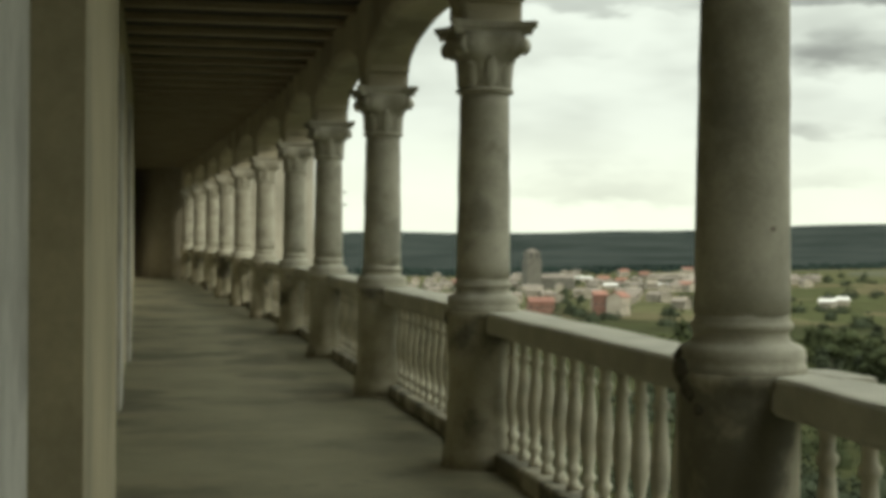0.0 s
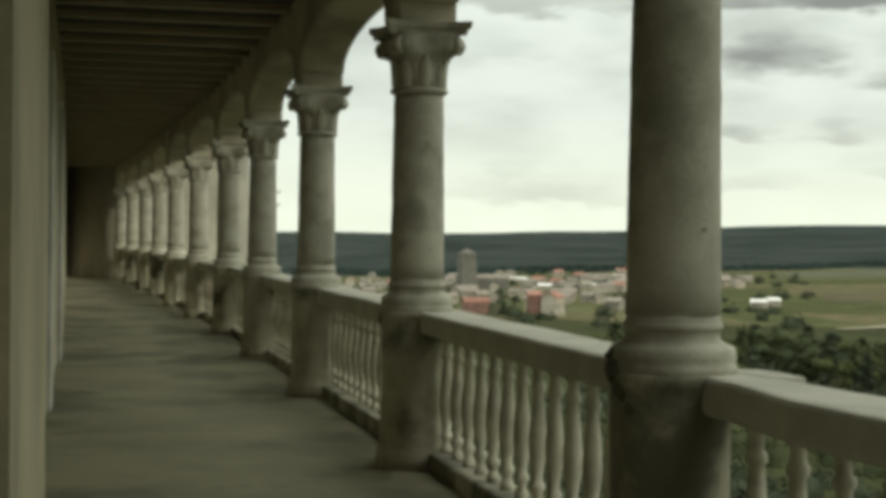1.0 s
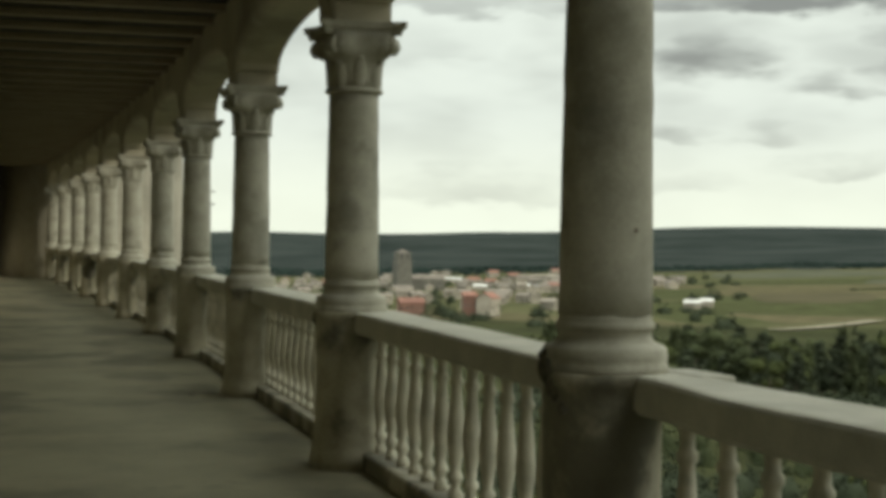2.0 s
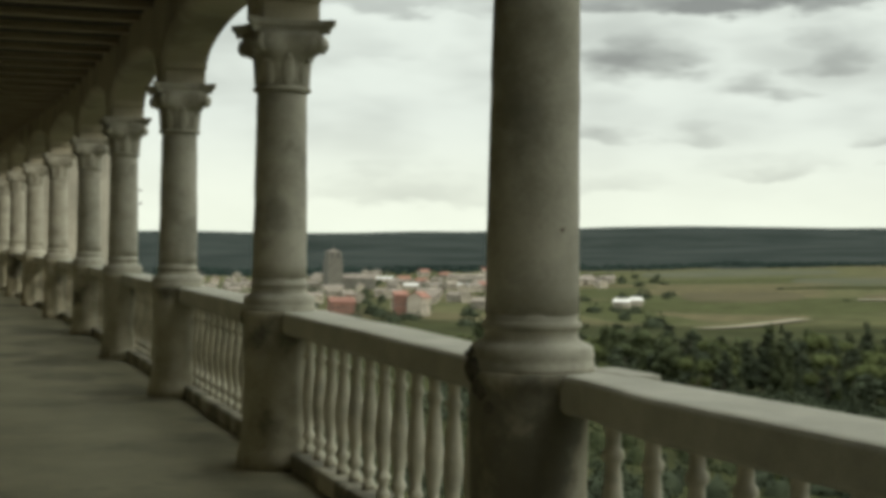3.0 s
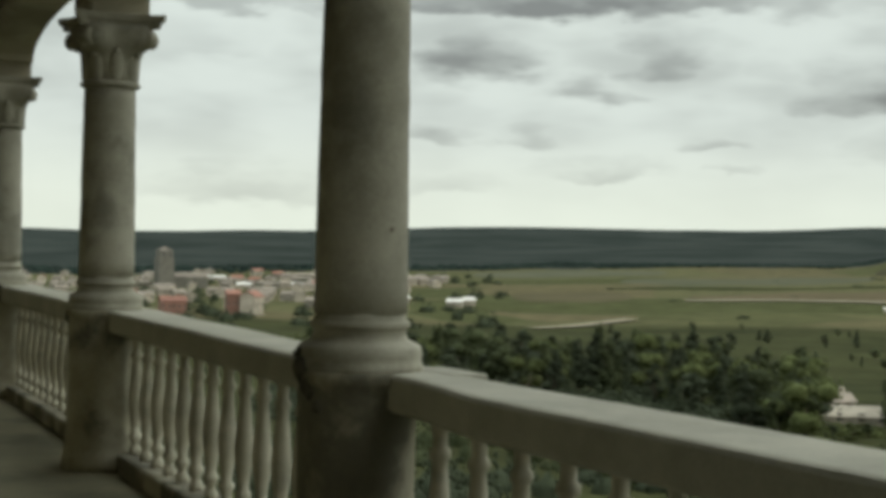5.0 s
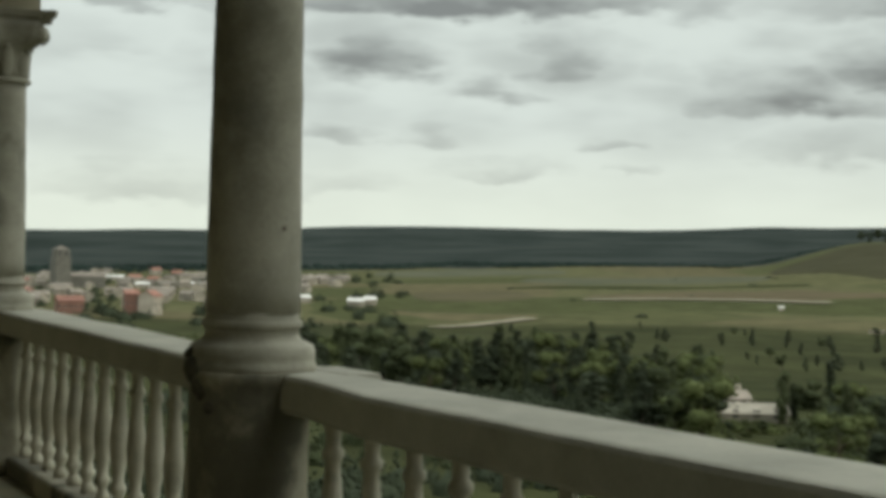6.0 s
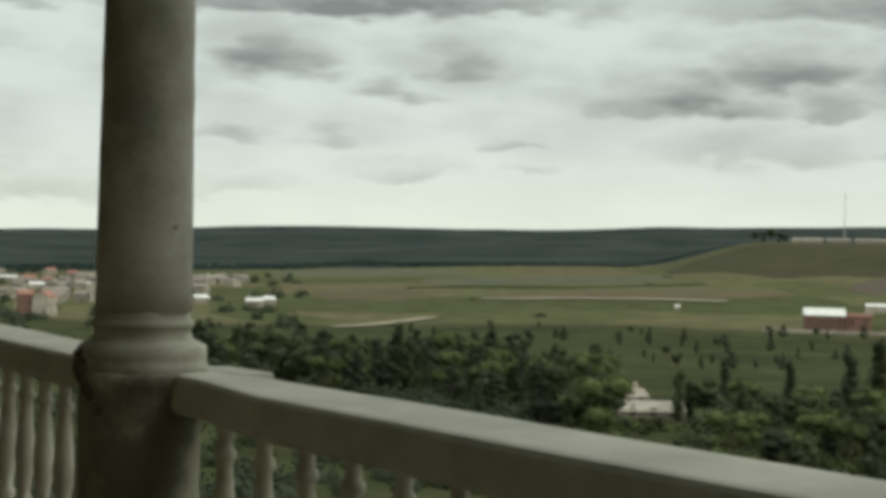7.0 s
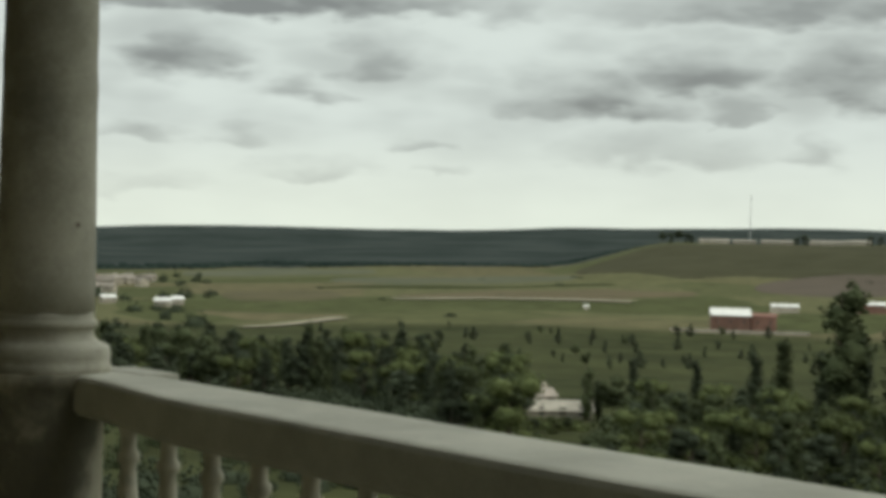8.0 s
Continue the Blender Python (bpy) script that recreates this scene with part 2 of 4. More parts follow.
def land_material():
    """Fields, meadow and the floor of the pine wood, by the lie of the land."""
    m = bpy.data.materials.new("fields_and_meadow")
    m.use_nodes = True
    nt = m.node_tree
    bsdf = nt.nodes["Principled BSDF"]
    bsdf.inputs["Roughness"].default_value = 1.0
    bsdf.inputs["Specular IOR Level"].default_value = 0.02
    tc = nt.nodes.new("ShaderNodeTexCoord")
    sep = nt.nodes.new("ShaderNodeSeparateXYZ")
    nt.links.new(tc.outputs["Object"], sep.inputs[0])
    far = calc(nt, "SQRT", calc(nt, "ADD", calc(nt, "POWER", sep.outputs[0], 2.0), calc(nt, "POWER", sep.outputs[1], 2.0)))
    wob = node(nt, "ShaderNodeTexNoise", Scale=0.0025, Detail=4.0, Roughness=0.5)
    nt.links.new(tc.outputs["Object"], wob.inputs["Vector"])
    warp = nt.nodes.new("ShaderNodeVectorMath")
    warp.operation = "MULTIPLY_ADD"
    nt.links.new(wob.outputs["Color"], warp.inputs[0])
    warp.inputs[1].default_value = (260, 260, 0)
    nt.links.new(tc.outputs["Object"], warp.inputs[2])
    cells = node(nt, "ShaderNodeTexVoronoi", Scale=0.0058)
    nt.links.new(warp.outputs[0], cells.inputs["Vector"])
    cs = nt.nodes.new("ShaderNodeSeparateColor")
    nt.links.new(cells.outputs["Color"], cs.inputs[0])
    field = blend(nt, span(nt, cs.outputs[0], 0.15, 0.55), (0.050, 0.055, 0.024), (0.077, 0.076, 0.038))
    field = blend(nt, span(nt, cs.outputs[1], 0.72, 0.98), field, (0.085, 0.075, 0.042))
    meadow_n = node(nt, "ShaderNodeTexNoise", Scale=0.02, Detail=7.0, Roughness=0.65)
    nt.links.new(tc.outputs["Object"], meadow_n.inputs["Vector"])
    meadow = blend(nt, span(nt, meadow_n.outputs["Fac"], 0.35, 0.65), (0.025, 0.0285, 0.0125), (0.041, 0.0445, 0.0195))
    reach = calc(nt, "ADD", far, calc(nt, "MULTIPLY", calc(nt, "SUBTRACT", wob.outputs["Fac"], 0.5), 260.0))
    base = blend(nt, span(nt, reach, 820, 900), meadow, field)
    tuft = node(nt, "ShaderNodeTexNoise", Scale=0.06, Detail=6.0, Roughness=0.7)
    nt.links.new(tc.outputs["Object"], tuft.inputs["Vector"])
    base = blend(nt, 1.0, base, blend(nt, span(nt, tuft.outputs["Fac"], 0.3, 0.7), (0.72,) * 3, (1.25,) * 3), "MULTIPLY")
    # lighter bluish patches put distance haze into the wood's colour
    wood_n = node(nt, "ShaderNodeTexNoise", Scale=0.0045, Detail=7.0, Roughness=0.6)
    nt.links.new(tc.outputs["Object"], wood_n.inputs["Vector"])
    wood = blend(nt, span(nt, wood_n.outputs["Fac"], 0.3, 0.7), (0.013, 0.0185, 0.0165), (0.033, 0.040, 0.037))
    edge = calc(nt, "ADD", far, calc(nt, "MULTIPLY", calc(nt, "SUBTRACT", wob.outputs["Fac"], 0.5), 500.0))
    nt.links.new(blend(nt, span(nt, edge, 2050, 2110), base, wood), bsdf.inputs["Base Color"])
    return m


LAND = land_material()


# ---------------------------------------------------------------- mesh helpers
def part(name, bm, material, parent=None, label="", smooth=False):
    me = bpy.data.meshes.new(name)
    bm.to_mesh(me)
    bm.free()
    me.materials.append(material)
    if smooth:
        for p in me.polygons:
            p.use_smooth = True
    ob = new(name, me)
    if parent:
        ob.parent = parent
    if label:
        ob["label"] = label
    return ob


def smooth(a, b, v):
    k = max(0.0, min(1.0, (v - a) / (b - a)))
    return k * k * (3 - 2 * k)


def thing(name, label, category, group="", kind="", at=None):
    e = new(name)
    e.empty_display_size = 0.2
    if at is not None:
        e.matrix_world = at
    return tagged(e, label, category, group, kind)


def box(bm, lo, hi, bevel=0.0, m=None):
    x0, y0, z0 = lo
    x1, y1, z1 = hi
    v = [bm.verts.new(c) for c in ((x0, y0, z0), (x1, y0, z0), (x1, y1, z0), (x0, y1, z0), (x0, y0, z1), (x1, y0, z1), (x1, y1, z1), (x0, y1, z1))]
    f = [bm.faces.new([v[i] for i in q]) for q in ((3, 2, 1, 0), (4, 5, 6, 7), (0, 1, 5, 4), (1, 2, 6, 5), (2, 3, 7, 6), (3, 0, 4, 7))]
    if bevel:
        r = bmesh.ops.bevel(bm, geom=list({e for q in f for e in q.edges}), offset=bevel, segments=2, affect="EDGES", profile=0.5)
        v = list({w for q in r["faces"] for w in q.verts} | {w for w in v if w.is_valid})
    if m is not None:
        for w in v:
            w.co = m @ w.co
    return bm


def lathe(bm, profile, steps=24, wear=0.0, seed=0, m=None):
    """Turns a profile of (radius, height) round the z axis."""
    rings = []
    for r, z in profile:
        ring = []
        for i in range(steps):
            a = 2 * math.pi * i / steps
            k = r + wear * noise.noise(Vector((math.cos(a) * 3 + seed, math.sin(a) * 3, z * 9)))
            c = Vector((k * math.cos(a), k * math.sin(a), z))
            ring.append(bm.verts.new(m @ c if m is not None else c))
        rings.append(ring)
    for a, b in zip(rings, rings[1:]):
        for i in range(steps):
            bm.faces.new((a[i], a[(i + 1) % steps], b[(i + 1) % steps], b[i]))
    bm.faces.new(list(reversed(rings[0])))
    bm.faces.new(rings[-1])
    return bm


# ---------------------------------------------------------------- the gallery
RAIL_TOP = 0.98
COL_X, COL_Y0, BAY = 2.06, 5.12, 4.3
RAIL_SHIFT = 0.14  # the rail runs behind the column axes
CAP_TOP, CEILING, ARCH_RISE = 2.78, 3.57, 0.30
BEND_Y = 22.7
Y_BACK, Y_END = -4.0, 50.0
COLUMNS = [COL_Y0 + BAY * k for k in range(-2, 11)]


def arcade_x(y):
    return COL_X - 0.0305 * max(0.0, y - BEND_Y) - 0.018 * max(0.0, y - 39.5) + 0.088 * max(0.0, COL_Y0 - y)


def wall_x(y):
    return -0.27 - 0.010 * max(0.0, y - BEND_Y)


def slab(name, x_left, x_right, z0, z1, ys, material, label, category):
    bm = bmesh.new()
    rows = [[bm.verts.new(c) for c in ((x_left(y), y, z0), (x_right(y), y, z0), (x_right(y), y, z1), (x_left(y), y, z1))] for y in ys]
    for a, b in zip(rows, rows[1:]):
        for i in range(4):
            bm.faces.new((a[i], a[(i + 1) % 4], b[(i + 1) % 4], b[i]))
    bm.faces.new(rows[0][::-1])
    bm.faces.new(rows[-1])
    bmesh.ops.recalc_face_normals(bm, faces=bm.faces)
    return tagged(part(name, bm, material), label, category, kind="structure")


YS = [Y_BACK, 0, COL_Y0, 10, 15, 20, BEND_Y, 30, 36, 42, Y_END]
slab("floor", lambda y: -1.6 if y < 6 else wall_x(y) - 0.3, lambda y: arcade_x(y) + 0.36, -0.35, 0.0, YS, FLOOR, "worn brown stone floor of the gallery with dark stains", "floor")


def arcade():
    bm = bmesh.new()
    half = 0.2
    n = 20
    for ya, yb in zip(COLUMNS, COLUMNS[1:]):
        mid, a = (ya + yb) / 2, (yb - ya) / 2 - 0.22
        spring = CAP_TOP + 0.13
        line = [(ya, CAP_TOP), (ya + 0.15, CAP_TOP), (ya + 0.152, spring - 0.01), (mid - a, spring)]
        for i in range(1, n):
            c = -math.cos(math.pi * i / n)
            line.append((mid + a * c, spring + 0.01 + ARCH_RISE * math.sqrt(1 - c * c)))
        line += [(mid + a, spring), (yb - 0.152, spring - 0.01), (yb - 0.15, CAP_TOP), (yb, CAP_TOP)]
        rows = []
        for y, z in line:
            x = arcade_x(y)
            e = 0.05 + 0.05 * max(0.0, min(1.0, (z - spring) / ARCH_RISE))
            edge = [(x - half + e * (1 - math.cos(q * math.pi / 12)), z + e * (1 - math.sin(q * math.pi / 12))) for q in range(7)]
            edge += [(x + half, z), (x + half, CEILING + 0.4), (x - half, CEILING + 0.4)]
            rows.append([bm.verts.new((ex, y, ez)) for ex, ez in edge])
        for p, q in zip(rows, rows[1:]):
            for i in range(10):
                bm.faces.new((p[i], p[(i + 1) % 10], q[(i + 1) % 10], q[i])).smooth = i < 6
    bmesh.ops.remove_doubles(bm, verts=bm.verts, dist=0.001)
    bmesh.ops.recalc_face_normals(bm, faces=bm.faces)
    return tagged(part("wall_arcade", bm, ARCADE), "plastered stone arcade wall with wide low arches", "arcade wall", kind="structure")


arcade()


def ceiling():
    bm = bmesh.new()
    rows = [[bm.verts.new(c) for c in ((wall_x(y) - 0.6, y, CEILING), (arcade_x(y) - 0.2, y, CEILING), (arcade_x(y) - 0.2, y, CEILING + 0.3), (wall_x(y) - 0.6, y, CEILING + 0.3))] for y in YS]
    for a, b in zip(rows, rows[1:]):
        for i in range(4):
            bm.faces.new((a[i], a[(i + 1) % 4], b[(i + 1) % 4], b[i]))
    bmesh.ops.recalc_face_normals(bm, faces=bm.faces)
    ob = tagged(part("ceiling", bm, TIMBER), "timber gallery ceiling with cross beams, boards toned as shaded, beams as lit", "ceiling", kind="structure")
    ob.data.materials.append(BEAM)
    bm = bmesh.new()
    bm.from_mesh(ob.data)
    y = Y_BACK + 0.4
    while y < Y_END - 0.3:
        # beams take the lighter lit tone, against boards coloured as shade
        before = set(bm.faces)
        d = random.uniform(-0.02, 0.02)
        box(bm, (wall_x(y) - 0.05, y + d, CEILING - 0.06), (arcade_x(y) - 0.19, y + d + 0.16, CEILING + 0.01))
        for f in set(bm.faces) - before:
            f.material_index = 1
        y += 0.93
    bm.to_mesh(ob.data)
    bm.free()


ceiling()


def left_wall():
    def run(ys, z0, z1, back):
        bm = bmesh.new()
        rows = [[bm.verts.new(c) for c in ((wall_x(y) - back - 0.5, y, z0), (wall_x(y) - back, y, z0), (wall_x(y) - back, y, z1), (wall_x(y) - back - 0.5, y, z1))] for y in ys]
        for a, b in zip(rows, rows[1:]):
            for i in range(4):
                bm.faces.new((a[i], a[(i + 1) % 4], b[(i + 1) % 4], b[i]))
        bm.faces.new(rows[0][::-1])
        bm.faces.new(rows[-1])
        bmesh.ops.recalc_face_normals(bm, faces=bm.faces)
        return bm
    top = CEILING + 0.2
    tagged(part("wall_inner", run([6.302, 10, 15, 20, BEND_Y, 30, 40, Y_END], -0.3, top, 0), PLASTER), "long plain plastered inner wall of the gallery", "wall", kind="structure")
    tagged(part("wall_pier", run([3.22, 6.3], -0.3, top, -0.135), PLASTER), "tan plastered wall pier standing proud of the wall", "wall", kind="structure")
    for i, (ya, yb, proud) in enumerate(((12.6, 13.2, 0.04), (17.4, 18.0, 0.05))):
        ob = part("trim_%d" % (i + 1), box(bmesh.new(), (wall_x(ya) - 0.1, ya, 0.0), (wall_x(ya) + proud, yb, 2.9), 0.02), JAMB)
        tagged(ob, "pale stone jamb standing proud of the inner wall", "door jamb", kind="structure")
    bm = box(bmesh.new(), (-0.8, Y_BACK, -0.3), (-0.245, 3.218, top))
    tagged(part("wall_near", bm, JAMB), "pale grey stone wall beside the pier", "wall", kind="structure")
    bm = box(bmesh.new(), (-1.6, Y_BACK - 0.5, -0.3), (2.5, Y_BACK - 0.002, CEILING + 0.2))
    tagged(part("wall_south", bm, PLASTER), "plain plastered wall closing the gallery", "wall", kind="structure")
    # an unlit room is added past the far end to keep that end dark
    for name, lo, hi in (("wall_end_side", (0.98, Y_END, -0.3), (1.9, Y_END + 0.4, top)),
                         ("room_wall_back", (-1.4, Y_END + 7, -0.3), (2.0, Y_END + 7.3, top)), ("room_wall_left", (-1.4, Y_END + 0.002, -0.3), (-1.1, Y_END + 6.998, top)),
                         ("room_wall_right", (1.7, Y_END + 0.402, -0.3), (2.0, Y_END + 6.998, top)), ("room_floor", (-1.1, Y_END + 0.002, -0.3), (1.7, Y_END + 6.998, 0.0)),
                         ("room_ceiling", (-1.4, Y_END + 0.002, top + 0.002), (2.0, Y_END + 7.3, top + 0.2))):
        tagged(part(name, box(bmesh.new(), lo, hi), PLASTER), "plastered masonry at the far end, where an added room holds the dark", "wall", kind="structure")


left_wall()

# stone column: parts share one axis
SHAFT_R = 0.168


def column():
    col = thing("column", "weathered grey limestone column with carved leafy capital on round pedestal", "column", "columns of the gallery arcade")
    b = RAIL_TOP
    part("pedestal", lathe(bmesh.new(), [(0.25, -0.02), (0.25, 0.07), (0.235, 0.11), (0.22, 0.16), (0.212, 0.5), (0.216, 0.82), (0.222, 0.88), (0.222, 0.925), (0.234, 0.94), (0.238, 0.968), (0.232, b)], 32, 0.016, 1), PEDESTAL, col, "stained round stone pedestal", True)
    part("base", lathe(bmesh.new(), [(0.228, b - 0.01), (0.23, b + 0.012), (0.225, b + 0.03), (0.222, b + 0.034), (0.226, b + 0.05), (0.222, b + 0.08), (0.213, b + 0.09), (0.188, b + 0.10), (0.176, b + 0.108),
                                     (0.169, b + 0.122), (0.168, b + 0.14), (0.172, b + 0.146), (0.181, b + 0.152), (0.182, b + 0.166), (0.174, b + 0.174), (0.168, b + 0.182), (0.167, b + 0.204)], 40, 0.007, 2), STONE, col, "moulded column base with worn torus", True)
    zt = CAP_TOP - 0.44
    prof = [(SHAFT_R + 0.002, b + 0.2)]
    for i in range(1, 13):
        k = i / 12
        prof.append((SHAFT_R - 0.013 * k ** 1.6, b + 0.2 + (zt - b - 0.2) * k))
    part("shaft", lathe(bmesh.new(), prof, 32, 0.004, 3), STONE, col, "", True)
    part("collar", lathe(bmesh.new(), [(0.15, zt - 0.005), (0.17, zt), (0.183, zt + 0.012), (0.183, zt + 0.026), (0.168, zt + 0.036), (0.152, zt + 0.04)], 28, 0.003, 4), STONE, col, "", True)
    bm = bmesh.new()
    rings = []
    for k, r, horn in ((0.03, 0.156, 0), (0.10, 0.160, 0), (0.17, 0.165, 0.002), (0.205, 0.170, 0.012), (0.225, 0.178, 0.06), (0.26, 0.186, 0.10), (0.30, 0.19, 0.105), (0.33, 0.19, 0.095), (0.372, 0.19, 0.10)):
        ring = []
        for i in range(40):
            a = 2 * math.pi * i / 40
            d = r + horn * abs(math.sin(2 * a)) ** 2.5 + 0.010 * noise.noise(Vector((math.cos(a) * 5, math.sin(a) * 5, k * 22)))
            ring.append(bm.verts.new((d * math.cos(a), d * math.sin(a), zt + k)))
        rings.append(ring)
    for p, q in zip(rings, rings[1:]):
        for i in range(40):
            bm.faces.new((p[i], p[(i + 1) % 40], q[(i + 1) % 40], q[i]))
    bm.faces.new(rings[0][::-1])
    bm.faces.new(rings[-1])
    cap = part("capital", bm, STONE, col, "carved leafy stone capital", True)
    # abacus with hollowed sides
    bm = bmesh.new()
    outline = []
    for q in range(4):
        for i in range(9):
            k = -1 + 2 * i / 8
            d = 0.205 + 0.075 * k * k * abs(k)
            v = Matrix.Rotation(q * math.pi / 2, 3, "Z") @ Vector((d, 0.265 * k, 0))
            outline.append(v)
    rings = []
    for s, z in ((0.93, CAP_TOP - 0.085), (0.97, CAP_TOP - 0.05), (1.03, CAP_TOP - 0.04), (1.05, CAP_TOP - 0.004), (1.03, CAP_TOP)):
        rings.append([bm.verts.new((v.x * s * 0.95, v.y * s * 0.95, z)) for v in outline])
    for a, c in zip(rings, rings[1:]):
        for i in range(len(a)):
            bm.faces.new((a[i], a[(i + 1) % len(a)], c[(i + 1) % len(a)], c[i]))
    bm.faces.new(rings[0][::-1])
    bm.faces.new(rings[-1])
    part("abacus", bm, STONE, cap)
    for q in range(4):
        m = Matrix.Rotation(math.pi / 4 + q * math.pi / 2, 4, "Z")
        bm = bmesh.new()
        prof = [(0.014, -0.042), (0.048, -0.04), (0.058, -0.03), (0.05, 0.0), (0.058, 0.03), (0.048, 0.04), (0.014, 0.042)]
        lathe(bm, prof, 14, 0.006, q, m @ Matrix.Translation((0.262, 0, CAP_TOP - 0.15)) @ Matrix.Rotation(math.pi / 2, 4, "X"))
        part("volute", bm, STONE, cap, "", True)
    for q in range(8):
        m = Matrix.Rotation(q * math.pi / 4, 4, "Z")
        tall = 0.19 if q % 2 else 0.23
        bm = bmesh.new()
        rows = []
        for i in range(7):
            k = i / 6
            w = 0.062 * math.sin(math.pi * (0.25 + 0.62 * k))
            out = 0.149 + 0.012 * k + 0.016 * k ** 4
            z = zt + 0.04 + tall * (k if k < 0.85 else 0.85 - (k - 0.85) * 0.8)
            rows.append([bm.verts.new(m @ Vector((out + dx, dy, z))) for dx, dy in ((-0.02, -w), (0.012, -w * 0.6), (0.028, 0), (0.012, w * 0.6), (-0.02, w))])
        for a, c in zip(rows, rows[1:]):
            for i in range(4):
                bm.faces.new((a[i], a[i + 1], c[i + 1], c[i]))
        part("leaf", bm, STONE, cap, "", True)
    return col


first = column()
first.matrix_world = pose(arcade_x(COLUMNS[0]), COLUMNS[0], 0)
built = [first] + [copy_thing(first, pose(arcade_x(y), y, 0, 0, 0, 1.75 if y > BEND_Y else 0)) for y in COLUMNS[1:]]


# the nearest pedestal gets the stone with shade mixed into its stains
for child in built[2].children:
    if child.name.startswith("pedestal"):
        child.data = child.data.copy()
        child.data.materials[0] = STAIN_SHADE


def iron_pin(col, angle, z, reach):
    m = Matrix.Rotation(radians(angle), 4, "Z") @ Matrix.Translation((SHAFT_R - 0.03, 0, z)) @ Matrix.Rotation(math.pi / 2, 4, "Y")
    part("iron_pin", lathe(bmesh.new(), [(0.007, 0), (0.007, reach), (0.011, reach + 0.004), (0.009, reach + 0.012)], 8, 0, 0, m), DARK_IRON, col, "short rusted iron pin, on one shaft in place of a dark mark")


# this pin stands in for a small dark mark on the shaft
iron_pin(built[2], -73, 1.482, 0.018)


def crust(col, spots, seed):
    """Broken stone edge, black with lichen."""
    rnd = random.Random(seed)
    bm = bmesh.new()
    for angle, r, z, size in spots:
        r0 = bmesh.ops.create_icosphere(bm, subdivisions=2, radius=size)
        c = Vector((r * math.cos(radians(angle)), r * math.sin(radians(angle)), z))
        for v in r0["verts"]:
            v.co = c + v.co * (1 + 0.5 * noise.noise(v.co * 22 + c * 9)) * rnd.uniform(0.9, 1.1)
    part("broken_edge", bm, LICHEN, col, "chipped stone edge black with lichen", True)


crust(built[2], [(176, 0.20, 1.035, 0.04), (182, 0.195, 0.985, 0.055), (190, 0.19, 0.935, 0.05), (198, 0.195, 0.90, 0.035), (205, 0.20, 0.86, 0.03)], 3)
crust(built[3], [(172, 0.21, 0.955, 0.03), (165, 0.21, 0.92, 0.035)], 5)
iron_pin(built[5], -10, 1.95, 0.06)
iron_pin(built[5], -10, 1.80, 0.06)

BALUSTER_PROFILE = [(0.044, 0.0), (0.044, 0.04), (0.034, 0.05), (0.028, 0.07), (0.047, 0.10), (0.047, 0.115), (0.03, 0.135), (0.036, 0.18), (0.052, 0.26), (0.056, 0.32),
                    (0.048, 0.40), (0.036, 0.50), (0.031, 0.545), (0.045, 0.56), (0.045, 0.58), (0.031, 0.595), (0.032, 0.64), (0.043, 0.66), (0.043, 0.70)]
PLINTH, RAIL_H, RAIL_W = 0.11, 0.14, 0.165


